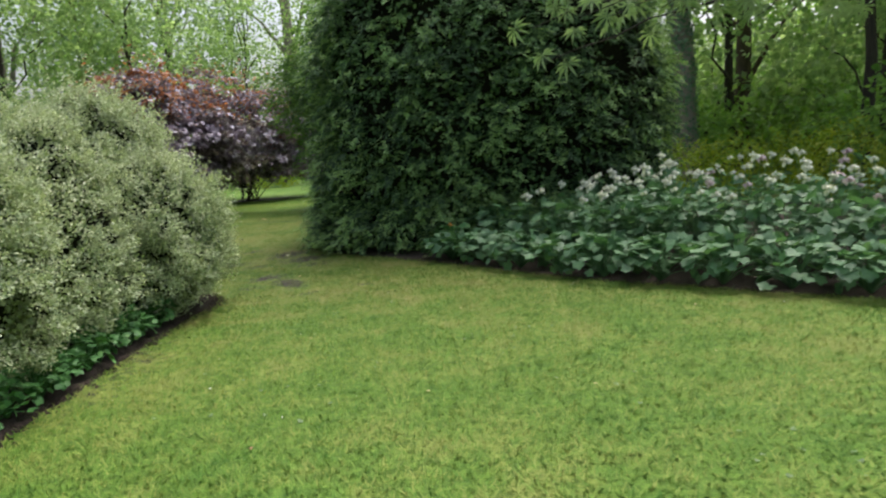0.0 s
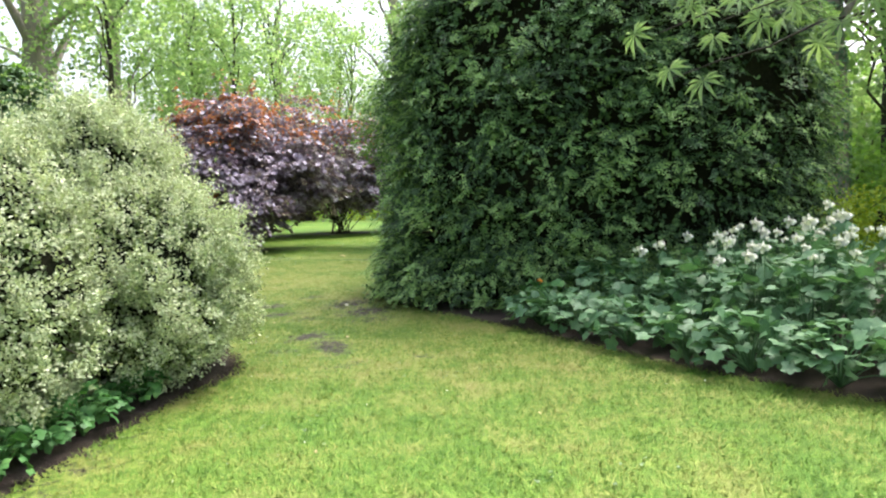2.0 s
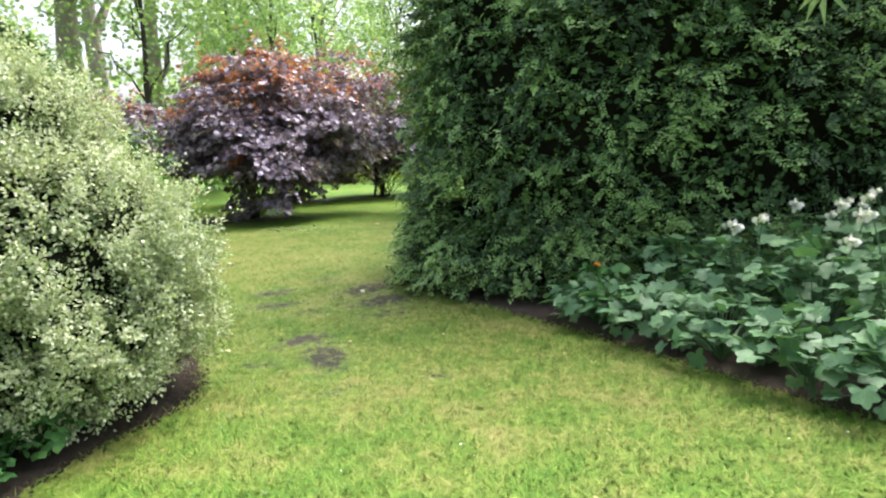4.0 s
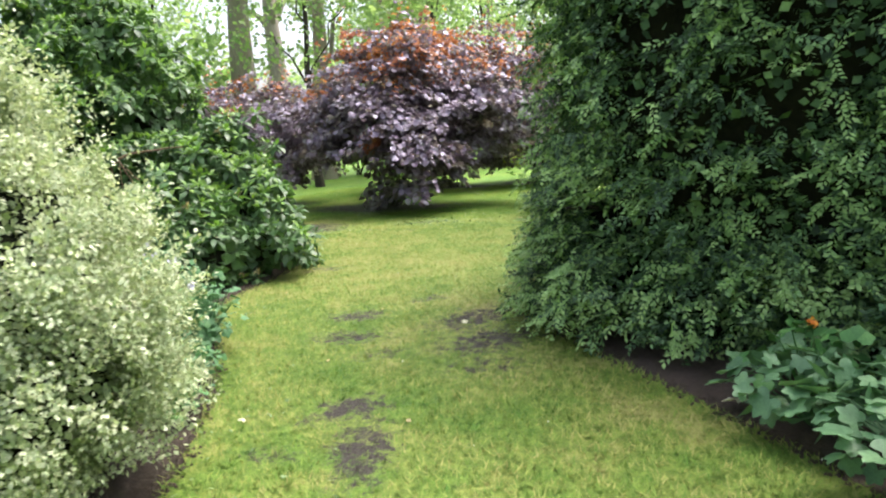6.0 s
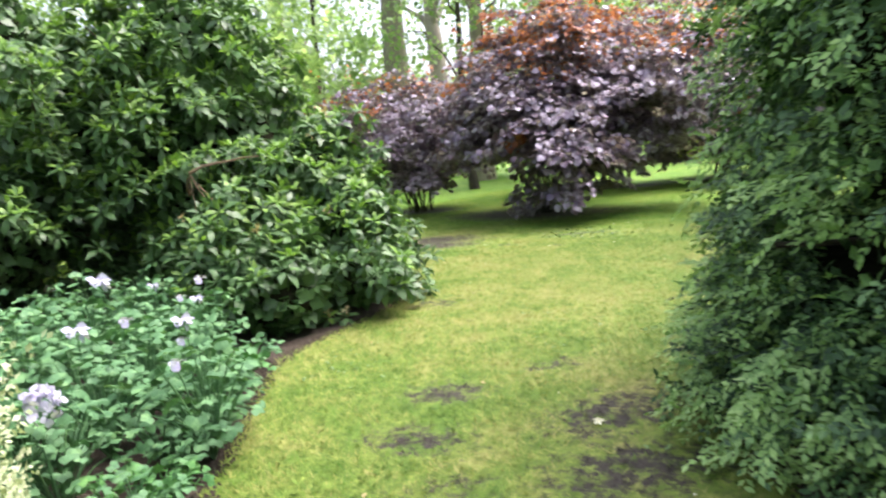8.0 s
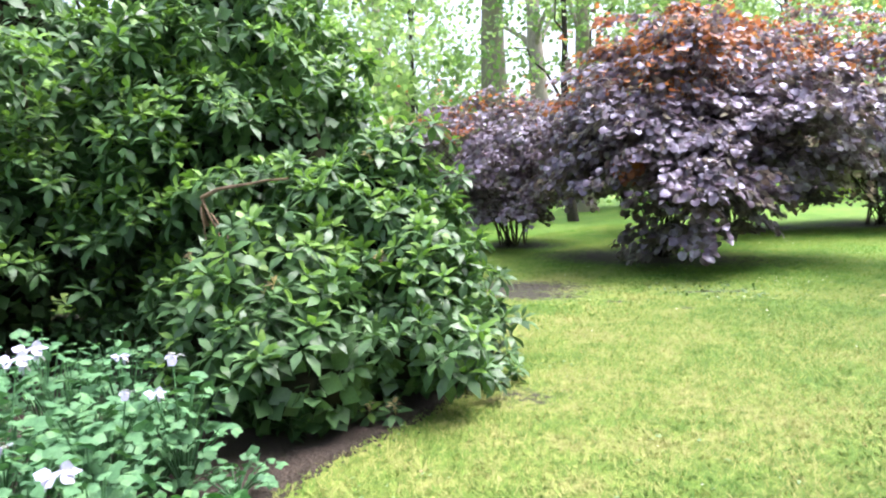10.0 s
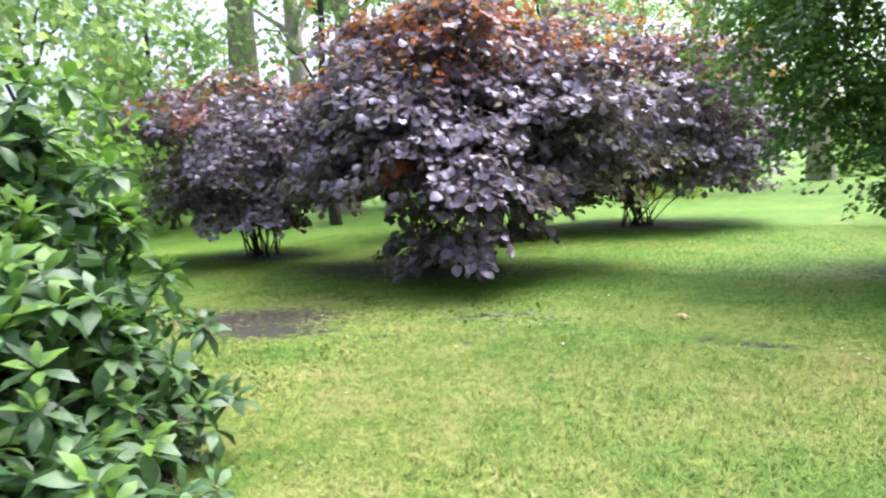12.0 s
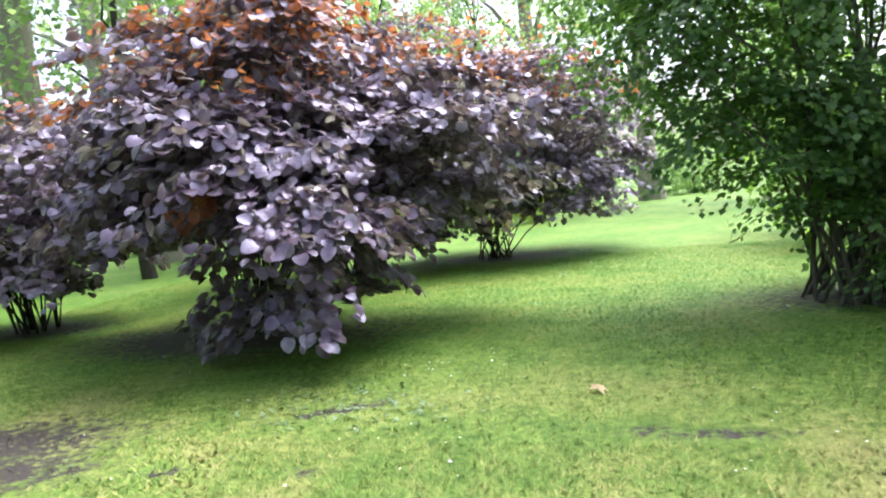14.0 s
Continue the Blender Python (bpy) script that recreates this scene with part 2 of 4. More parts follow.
MAT = dict(
    lawn=lawn_material("mown_lawn"),
    grass=lawn_material("grass_blade", True),
    soil=soil_material("garden_soil", (0.025, 0.018, 0.014), (0.1, 0.072, 0.052)),
    litter=soil_material("leaf_litter", (0.02, 0.016, 0.012), (0.1, 0.075, 0.05)),
    privet=leaf_material("variegated_leaf", [(0.05, (0.22, 0.29, 0.16)), (0.35, (0.43, 0.485, 0.3)), (0.65, (0.63, 0.645, 0.45)), (1.0, (0.78, 0.78, 0.6))], 0.45, 0.25, 1.5, fleck=(0.37, 0.45, 0.27), clump=0.3),
    # the leaf above darkened: shade of the inner layer is put into the colour
    privet_inner=leaf_material("shade_darkened_variegated_leaf", [(0.0, (0.1, 0.15, 0.07)), (0.6, (0.22, 0.28, 0.14)), (1.0, (0.38, 0.44, 0.25))], 0.5, 0.25, 1.5, gloss=0.2),
    yew=leaf_material("dark_evergreen_leaf", [(0.15, (0.024, 0.052, 0.026)), (0.45, (0.062, 0.13, 0.052)), (0.7, (0.15, 0.265, 0.1)), (0.92, (0.25, 0.41, 0.16))], 0.55, 0.1, 1.2, gloss=0.3),
    yew_tip=leaf_material("fresh_evergreen_tip", [(0.0, (0.16, 0.3, 0.1)), (1.0, (0.38, 0.55, 0.21))], 0.5, 0.28, 1.2, gloss=0.3),
    # near black without gloss: the shade inside a crown is put into this colour
    core=leaf_material("painted_core_shade", [(0.2, (0.008, 0.01, 0.006)), (0.8, (0.02, 0.02, 0.012))], 1.0, 0.0, 3.0, gloss=0.0),
    purple=leaf_material("purple_leaf", [(0.1, (0.085, 0.05, 0.068)), (0.5, (0.19, 0.142, 0.192)), (0.95, (0.42, 0.375, 0.47))], 0.36, 0.33, 1.4, gloss=1.0, clump=0.6, tint=(0.72, 0.74, 1.0)),
    copper=leaf_material("copper_young_leaf", [(0.0, (0.2, 0.075, 0.065)), (0.5, (0.4, 0.14, 0.075)), (1.0, (0.58, 0.27, 0.1))], 0.4, 0.5, 1.0),
    rhodo=leaf_material("leathery_leaf", [(0.0, (0.04, 0.085, 0.035)), (0.5, (0.075, 0.15, 0.055)), (1.0, (0.12, 0.23, 0.08))], 0.4, 0.18, 0.9, gloss=0.38),
    rhodo_young=leaf_material("young_leathery_leaf", [(0.0, (0.105, 0.22, 0.042)), (1.0, (0.21, 0.365, 0.07))], 0.42, 0.3, 0.9, gloss=0.35),
    green=leaf_material("shrub_leaf", [(0.0, (0.045, 0.1, 0.033)), (0.5, (0.105, 0.2, 0.055)), (1.0, (0.22, 0.35, 0.09))], 0.5, 0.48, 0.8),
    wood_leaf=leaf_material("tree_leaf", [(0.0, (0.13, 0.235, 0.1)), (0.5, (0.3, 0.42, 0.2)), (1.0, (0.52, 0.62, 0.36))], 0.5, 0.58, 0.25),
    dark_leaf=leaf_material("shaded_tree_leaf", [(0.0, (0.11, 0.22, 0.06)), (0.5, (0.24, 0.4, 0.1)), (1.0, (0.4, 0.54, 0.16))], 0.5, 0.55, 0.3),
    lime=leaf_material("lime_leaf", [(0.0, (0.2, 0.32, 0.03)), (0.6, (0.38, 0.46, 0.04)), (1.0, (0.55, 0.55, 0.06))], 0.5, 0.35, 1.0),
    bed_leaf=leaf_material("broad_bed_leaf", [(0.0, (0.065, 0.155, 0.075)), (0.5, (0.125, 0.26, 0.12)), (1.0, (0.22, 0.38, 0.18))], 0.5, 0.25, 1.5),
    weed=leaf_material("weed_leaf", [(0.0, (0.1, 0.18, 0.06)), (1.0, (0.24, 0.34, 0.16))], 0.5, 0.2, 2.0, gloss=0.3),
    blue_leaf=leaf_material("blue_green_leaf", [(0.0, (0.06, 0.15, 0.07)), (0.6, (0.12, 0.26, 0.115)), (1.0, (0.21, 0.38, 0.16))], 0.55, 0.2, 1.5, gloss=0.25),
    cover=leaf_material("groundcover_leaf", [(0.0, (0.05, 0.15, 0.045)), (0.6, (0.1, 0.26, 0.075)), (1.0, (0.2, 0.4, 0.12))], 0.5, 0.2, 1.5, gloss=0.3),
    maple=leaf_material("maple_leaf", [(0.0, (0.26, 0.4, 0.17)), (1.0, (0.46, 0.6, 0.32))], 0.4, 0.45, 1.5),
    white=petal_material("white_petal", (0.75, 0.74, 0.72), (0.85, 0.84, 0.82)),
    pink=petal_material("pale_pink_petal", (0.6, 0.46, 0.58), (0.74, 0.64, 0.72)),
    mauve=petal_material("mauve_petal", (0.5, 0.46, 0.74), (0.72, 0.7, 0.88)),
    orange=petal_material("orange_petal", (0.8, 0.25, 0.03), (0.9, 0.4, 0.05)),
    cream=petal_material("cream_leaf", (0.6, 0.6, 0.4), (0.75, 0.74, 0.55)),
    seed=petal_material("faded_bloom", (0.4, 0.26, 0.13), (0.62, 0.5, 0.28)),
    bark=bark_material("grey_bark", (0.19, 0.16, 0.135), (0.36, 0.31, 0.27), (0.25, 0.225, 0.185)),
    brown_bark=bark_material("brown_bark", (0.05, 0.035, 0.025), (0.13, 0.09, 0.06)),
    dry_wood=bark_material("dry_branch", (0.12, 0.07, 0.04), (0.3, 0.2, 0.13)),
    stem=bark_material("shrub_stem", (0.02, 0.016, 0.012), (0.06, 0.048, 0.035)),
    shrub_bark=bark_material("lichened_stem", (0.05, 0.045, 0.035), (0.15, 0.13, 0.1), (0.09, 0.1, 0.06)),
    ivy=leaf_material("ivy_leaf", [(0.0, (0.06, 0.13, 0.07)), (1.0, (0.18, 0.3, 0.17))], 0.4, 0.15, 2.0),
)


# ---------------------------------------------------------------- mesh helpers
def mesh_of(name, verts, faces, mats, face_mat=None, smooth=False):
    """One mesh from arrays: verts (n, 3), faces (m, 3 or 4)."""
    me = bpy.data.meshes.new(name)
    verts, faces = np.asarray(verts, dtype=np.float32), np.asarray(faces, dtype=np.int32)
    m, k = faces.shape
    me.vertices.add(len(verts))
    me.vertices.foreach_set("co", verts.ravel())
    me.loops.add(m * k)
    me.loops.foreach_set("vertex_index", faces.ravel())
    me.polygons.add(m)
    me.polygons.foreach_set("loop_start", np.arange(0, m * k, k, dtype=np.int32))
    for mat in mats:
        me.materials.append(mat)
    if face_mat is not None:
        me.polygons.foreach_set("material_index", np.asarray(face_mat, dtype=np.int32))
    me.update(calc_edges=True)
    if smooth:
        me.polygons.foreach_set("use_smooth", np.ones(m, dtype=bool))
    return me


def part(name, me, parent, label="", kind=""):
    ob = new(name, me)
    ob.parent = parent
    return tagged(ob, label, kind=kind)


def thing(name, x, y, z, label, category, group="", kind=""):
    ob = new(name)
    ob.location = (x, y, z)
    return tagged(ob, label, category, group, kind)


def unit(a):
    return a / np.maximum(np.linalg.norm(a, axis=-1, keepdims=True), 1e-9)


def simple_leaf(w):
    """A small leaf folded on its midrib: two triangles, one unit long."""
    v = np.array([(0, 0, 0), (w, 0.5, 0.12 * w), (0, 1, -0.05), (-w, 0.5, 0.12 * w)])
    return v, np.array([(0, 1, 2), (0, 2, 3)])


def broad_leaf(w, droop=0.15):
    """An oval leaf of six triangles with a folded, drooping blade."""
    v = np.array([(0, 0, 0), (0, 0.5, 0.05), (0, 1, -droop), (w * 0.85, 0.28, 0.1 * w), (w, 0.62, 0.05 * w), (-w * 0.85, 0.28, 0.1 * w), (-w, 0.62, 0.05 * w)])
    return v, np.array([(0, 3, 1), (3, 4, 1), (4, 2, 1), (0, 1, 5), (5, 1, 6), (6, 1, 2)])


def hazel_leaf():
    """A broad heart-shaped leaf with a toothed rim and a short tip, folded along the midrib."""
    out = [(0, 0.02), (0.34, 0.02), (0.53, 0.34), (0.48, 0.64), (0.28, 0.87), (0, 1.0)]
    rim = out + [(-x * 0.95, y + 0.02) for x, y in out[-2:0:-1]]
    v = [(0, 0.5, -0.02)] + [(x, y, 0.22 * abs(x) - 0.22 * y * y) for x, y in rim]
    n = len(rim)
    return np.array(v), np.array([(0, 1 + k, 1 + (k + 1) % n) for k in range(n)])


def trefoil(w=0.45, droop=0.15):
    """Three rounded leaflets on one stalk."""
    v, f = [], []
    bv, bf = broad_leaf(w, droop)
    for turn in (-68, 0, 68):
        c, q = math.cos(radians(turn)), math.sin(radians(turn))
        b = len(v)
        v += [(0.62 * (x * c + y * q), 0.3 + 0.62 * (-x * q + y * c), 0.62 * z) for x, y, z in bv]
        f += [tuple(b + i for i in tri) for tri in bf]
    return np.array(v), np.array(f)


def lobed_leaf(lobes, spread, w, droop=0.2):
    """A palmate leaf: pointed lobes round the stalk."""
    v, f = [], []
    for k in range(lobes):
        a = radians(spread) * (k / (lobes - 1) - 0.5)
        s = 1.0 - 0.35 * abs(k / (lobes - 1) - 0.5) * 2
        d, n = np.array([math.sin(a), math.cos(a)]), np.array([math.cos(a), -math.sin(a)])
        b = len(v)
        v += [(0, 0, 0), (*(d * 0.55 * s + n * w * s), 0.02), (*(d * s), -droop * s), (*(d * 0.55 * s - n * w * s), 0.02)]
        f += [(b, b + 1, b + 2), (b, b + 2, b + 3)]
    return np.array(v), np.array(f)


def scalloped_leaf(lobes=5, cut=0.3, droop=0.2):
    """A broad round leaf cut into blunt lobes, a fan round the stalk."""
    n = lobes * 4
    v = [(0, 0.12, 0.0)]
    for k in range(n + 1):
        a = radians(300) * (k / n - 0.5)
        r = 0.62 * (1 - cut * abs(math.cos(math.pi * lobes * k / n)) ** 2.5) * (1 - 0.12 * abs(k / n - 0.5))
        v.append((r * math.sin(a), 0.3 + r * math.cos(a), 0.1 * abs(math.sin(a)) - droop * r * (1 - math.cos(a)) * 0.2 - droop * max(0.0, math.cos(a)) * r))
    return np.array(v), np.array([(0, 1 + k, 2 + k) for k in range(n)])


def leaves(template, pos, axis, normal, size):
    """Vertices and faces of many leaves: stalk at pos, blade along axis, face to normal."""
    tv, tf = template
    pos, axis, normal = np.asarray(pos), unit(np.asarray(axis)), np.asarray(normal)
    side = unit(np.cross(axis, normal))
    up = np.cross(side, axis)
    s = np.broadcast_to(np.asarray(size, dtype=float), (len(pos),))[:, None, None]
    v = pos[:, None] + s * (tv[None, :, 0:1] * side[:, None] + tv[None, :, 1:2] * axis[:, None] + tv[None, :, 2:3] * up[:, None])
    f = tf[None] + (np.arange(len(pos)) * len(tv))[:, None, None]
    return v.reshape(-1, 3), f.reshape(-1, tf.shape[1])


def lumps(p, scale, rng, waves=7):
    """A smooth uneven field round 0 over points p."""
    k = unit(rng.normal(size=(waves, 3))) * rng.uniform(0.6, 1.6, (waves, 1)) * scale
    ph = rng.uniform(0, 6.28, waves)
    return np.sin(p @ k.T + ph).sum(1) / math.sqrt(waves)


def shell(lobe_list, n, rng, depth=0.25, uneven=0.1, lump=2.0, floor=0.05, upper=0.0, boxy=2.0):
    """Points n near the outside of a union of ellipsoids, with outward normals."""
    lo = np.array(lobe_list, dtype=float)
    area = (lo[:, 3] * lo[:, 4] + lo[:, 4] * lo[:, 5] + lo[:, 3] * lo[:, 5])
    P, N = [], []
    got = 0
    while got < n:
        m = n * 2
        k = rng.choice(len(lo), m, p=area / area.sum())
        d = unit(rng.normal(size=(m, 3)))
        if upper:
            d[:, 2] = np.where(rng.random(m) < upper, np.abs(d[:, 2]), d[:, 2])
        face = unit(np.sign(d) * np.abs(d) ** (boxy - 1))
        d = d / ((np.abs(d) ** boxy).sum(1) ** (1 / boxy))[:, None]
        r = 1.0 - depth * rng.random(m) ** 1.6
        c, rad = lo[k, :3], lo[k, 3:]
        q = c + d * rad
        r = r * (1 + uneven * lumps(q, lump, rng))
        p = c + d * rad * r[:, None]
        nrm = unit(face / rad)
        ok = p[:, 2] > floor
        for j in range(len(lo)):
            e = (np.abs((p - lo[j, :3]) / lo[j, 3:]) ** boxy).sum(1) ** (1 / boxy)
            ok &= (k == j) | (e > 1.0 - depth)
        P.append(p[ok]), N.append(nrm[ok])
        got += ok.sum()
    return np.concatenate(P)[:n], np.concatenate(N)[:n]


def sprigs(points, normals, per, length, rng, lift=0.3, wild=0.5):
    """Leaf places along a short twig at each point: places, blade directions, faces."""
    n = len(points)
    ax = unit(normals + np.array([0, 0, lift]) + rng.normal(size=(n, 3)) * wild)
    t = rng.random((n, per))
    turn = unit(rng.normal(size=(n, per, 3)))
    pos = points[:, None] + ax[:, None] * ((t - 0.5) * length)[..., None] + turn * length * 0.12
    d = unit(ax[:, None] * 0.6 + turn)
    up = unit(normals[:, None] * 0.7 + np.array([0, 0, 0.6]) + rng.normal(size=(n, per, 3)) * 0.45)
    return pos.reshape(-1, 3), d.reshape(-1, 3), up.reshape(-1, 3)


def boughs(lobe_list, n, per, radius, rng, depth=0.2, uneven=0.1, lump=2.0, floor=0.08, boxy=2.0, face=0.4, droop=0.35, thick=0.1, reach=1.25, jitter=0.3):
    """Flat leafy sprays that stand out of a crown one above the other, with gaps between them.
    Gives each leaf's place, direction, face, how far out it sits on its spray (-1 to 1) and its spray."""
    c, q = shell(lobe_list, n, rng, depth, uneven, lump, floor, boxy=boxy)
    up = unit(np.array([0, 0, 1.0]) + q * face + rng.normal(size=(n, 3)) * 0.2)
    out = q * np.array([1, 1, 0.3]) + rng.normal(size=(n, 3)) * 0.3
    out = unit(out - up * (out * up).sum(1)[:, None])
    side = np.cross(up, out)
    r = rng.uniform(*radius, n)[:, None]
    a, b = rng.uniform(-math.pi, math.pi, (n, per)), np.sqrt(rng.random((n, per)))
    u, w = b * np.cos(a), b * np.sin(a)
    w = w * (1 - 0.35 * u)
    pos = (c[:, None] + out[:, None] * (u * r * reach)[..., None] + side[:, None] * (w * r * 0.8)[..., None]
           + up[:, None] * (rng.normal(size=(n, per)) * r * thick)[..., None]
           - np.array([0, 0, 1.0]) * (droop * r * (0.5 * (u + 0.4) ** 2 + 0.5 * w ** 2))[..., None])
    d = unit(out[:, None] * (0.5 + 0.5 * u[..., None]) + side[:, None] * w[..., None] * 0.9 - np.array([0, 0, 0.5]) * droop + rng.normal(size=(n, per, 3)) * 0.33)
    pos[..., 2] = np.maximum(pos[..., 2], floor * 0.6)
    nrm = unit(up[:, None] + out[:, None] * 0.25 * u[..., None] + rng.normal(size=(n, per, 3)) * jitter)
    which = np.repeat(np.arange(n), per)
    return pos.reshape(-1, 3), d.reshape(-1, 3), nrm.reshape(-1, 3), u.ravel(), which, c, q


def tube(points, radii, sides=7):
    """A tapered round limb along points."""
    p, r = np.asarray(points, dtype=float), np.asarray(radii, dtype=float)
    t = unit(np.gradient(p, axis=0))
    ref = np.where(np.abs(t[:, 2:3]) > 0.9, np.array([[1.0, 0, 0]]), np.array([[0, 0, 1.0]]))
    u = unit(np.cross(t, ref))
    w = np.cross(t, u)
    a = np.arange(sides) * 2 * math.pi / sides
    v = p[:, None] + r[:, None, None] * (np.cos(a)[None, :, None] * u[:, None] + np.sin(a)[None, :, None] * w[:, None])
    f = []
    for i in range(len(p) - 1):
        for j in range(sides):
            k = (j + 1) % sides
            f.append((i * sides + j, i * sides + k, (i + 1) * sides + k, (i + 1) * sides + j))
    return v.reshape(-1, 3), np.array(f)


def joined(pieces):
    V, F, b = [], [], 0
    for v, f in pieces:
        V.append(v), F.append(f + b)
        b += len(v)
    return np.concatenate(V), np.concatenate(F)


def bow(a, b, sag, n=6, rng=None, wobble=0.0):
    """A bent line from a to b that leaves a steeply."""
    a, b = np.array(a, dtype=float), np.array(b, dtype=float)
    t = np.linspace(0, 1, n)[:, None]
    p = a + (b - a) * t
    p[:, 2] += sag * np.sin(t[:, 0] * math.pi)
    if rng is not None:
        p[1:-1] += rng.normal(size=(n - 2, 3)) * wobble
    return p


def blob(lobe, scale, rng, rings=14, sides=20, boxy=2.0):
    """A lumpy closed dome well inside one lobe of a shrub."""
    c, r = np.array(lobe[:3]), np.array(lobe[3:]) * scale
    th = np.linspace(0.02, math.pi - 0.02, rings)
    ph = np.arange(sides) * 2 * math.pi / sides
    d = np.stack([np.outer(np.sin(th), np.cos(ph)), np.outer(np.sin(th), np.sin(ph)), np.outer(np.cos(th), np.ones(sides))], -1).reshape(-1, 3)
    d = d / ((np.abs(d) ** boxy).sum(1) ** (1 / boxy))[:, None]
    p = c + d * r * (1 + 0.08 * lumps(d, 4.0, rng))[:, None]
    p[:, 2] = np.maximum(p[:, 2], 0.02)
    f = [(i * sides + j, (i + 1) * sides + j, (i + 1) * sides + (j + 1) % sides, i * sides + (j + 1) % sides) for i in range(rings - 1) for j in range(sides)]
    return p, np.array(f)


def local(lobe_list, x, y):
    return [(a - x, b - y, c, d, e, f) for a, b, c, d, e, f in lobe_list]


# ---------------------------------------------------------------- ground
def inside(poly, x, y):
    """Which of the points lie in the polygon."""
    hit = np.zeros(len(x), dtype=bool)
    for (x1, y1), (x2, y2) in zip(poly, poly[1:] + poly[:1]):
        cross = ((y1 > y) != (y2 > y)) & (x < (x2 - x1) * (y - y1) / (y2 - y1 + 1e-12) + x1)
        hit ^= cross
    return hit


def smooth_line(pts, rounds=3):
    for _ in range(rounds):
        out = [pts[0]]
        for (ax, ay), (bx, by) in zip(pts, pts[1:]):
            out += [(0.75 * ax + 0.25 * bx, 0.75 * ay + 0.25 * by), (0.25 * ax + 0.75 * bx, 0.25 * ay + 0.75 * by)]
        pts = out + [pts[-1]]
    return pts


LEFT_EDGE = smooth_line([(-2.75, -4), (-2.74, 3.9), (-2.7, 5.5), (-2.68, 6.9), (-2.5, 7.6), (-3.0, 8.35), (-3.7, 9.25), (-4.55, 10.05), (-5.3, 10.8), (-5.45, 11.5), (-5.65, 12.4), (-6.1, 13.2), (-7.2, 14.2), (-9.5, 14.6), (-13, 14.4)])
RIGHT_EDGE = smooth_line([(5.5, -4), (5.2, 3.0), (4.0, 5.6), (2.9, 6.4), (2.3, 6.9), (1.45, 7.5), (0.65, 8.4), (0.0, 9.15), (-1.0, 10.12), (-1.75, 10.8), (-2.3, 11.6), (-2.3, 12.6), (-1.6, 14.2), (0.5, 15.4), (4.0, 15.2), (9, 14.0)])
BED_LEFT = LEFT_EDGE + [(-13, -4)]
BED_RIGHT = RIGHT_EDGE + [(12, 14), (12, -4)]

bm = bmesh.new()
bmesh.ops.create_grid(bm, x_segments=24, y_segments=24, size=600)
me = bpy.data.meshes.new("ground")
bm.to_mesh(me), bm.free()
me.materials.append(MAT["lawn"])
tagged(new("ground", me), "mown yellow-green lawn with worn earthy patches", "lawn", kind="structure")


def soil_bed(poly, label, mat):
    bm = bmesh.new()
    rng = np.random.default_rng(len(poly))
    ragged = []
    for (ax, ay), (bx, by) in zip(poly, poly[1:] + poly[:1]):
        steps = max(1, min(60, int(math.hypot(bx - ax, by - ay) / 0.07)))
        for k in range(steps):
            jx, jy = rng.normal(size=2) * 0.018
            ragged.append((ax + (bx - ax) * k / steps + jx, ay + (by - ay) * k / steps + jy))
    face = bm.faces.new([bm.verts.new((x, y, 0.004)) for x, y in ragged])
    if face.normal.z < 0:
        face.normal_flip()
    bm.normal_update()
    if face.normal.z < 0:
        face.normal_flip()
    me = bpy.data.meshes.new("soil_bed")
    bm.to_mesh(me), bm.free()
    me.materials.append(mat)
    return tagged(new("soil_bed", me), label, "flower bed", kind="structure")


soil_bed(BED_LEFT, "bare dark soil of a planted border beside the lawn", MAT["soil"])
soil_bed(BED_RIGHT, "bare dark soil of a flower border beside the lawn", MAT["soil"])


SHRUB_SOIL = [(-12.8, 20.6, 1.4, 0.8), (-8.9, 19.6, 2.3, 1.1), (-9.6, 25.2, 1.4, 0.8), (-7.0, 26.3, 1.9, 1.0), (-1.4, 20.4, 2.3, 1.0)]


def grass(name, x0, x1, y0, y1, n, high, seed, keep=None, wide=0.006):
    """Blades of a mown lawn over a stretch of the plan, off the beds and thin on worn earth."""
    rng = np.random.default_rng(seed)
    x, y = rng.uniform(x0, x1, n), rng.uniform(y0, y1, n)
    ok = ~inside(BED_LEFT, x, y) & ~inside(BED_RIGHT, x, y)
    for bx, by, rx, ry in SHRUB_SOIL:
        ok &= ((x - bx) / rx) ** 2 + ((y - by) / ry) ** 2 > rng.uniform(0.6, 1.1, n)
    for bx, by, a, b, turn, s in BARE:
        c, q = math.cos(radians(turn)), math.sin(radians(turn))
        u, v = ((x - bx) * c + (y - by) * q) / a, (-(x - bx) * q + (y - by) * c) / b
        ok &= rng.random(n) > min(s, 1.0) * 0.95 * np.clip(1.5 - np.hypot(u, v), 0, 0.9)
    if keep is not None:
        ok &= keep(x, y)
    x, y = x[ok], y[ok]
    m = len(x)
    a = rng.uniform(0, 6.28, m)
    h = high * rng.uniform(0.5, 1.3, m)
    bend = rng.uniform(0.5, 2.0, m) * np.where(rng.random(m) < 0.5, 1, -1)
    lean = np.stack([-np.sin(a) * bend, np.cos(a) * bend], 1) + rng.normal(size=(m, 2)) * 0.3
    root = np.stack([x, y, np.zeros(m)], 1)
    s = np.stack([np.cos(a), np.sin(a), np.zeros(m)], 1) * (wide * rng.uniform(0.6, 1.3, m))[:, None]
    tip = root + np.stack([lean[:, 0] * h, lean[:, 1] * h, h], 1)
    v = np.stack([root - s, root + s, tip], 1).reshape(-1, 3)
    me = mesh_of(name, v, np.arange(m * 3).reshape(-1, 3), [MAT["grass"]])
    return tagged(new(name, me), "short mown grass blades, yellow-green", "grass", kind="stuff")


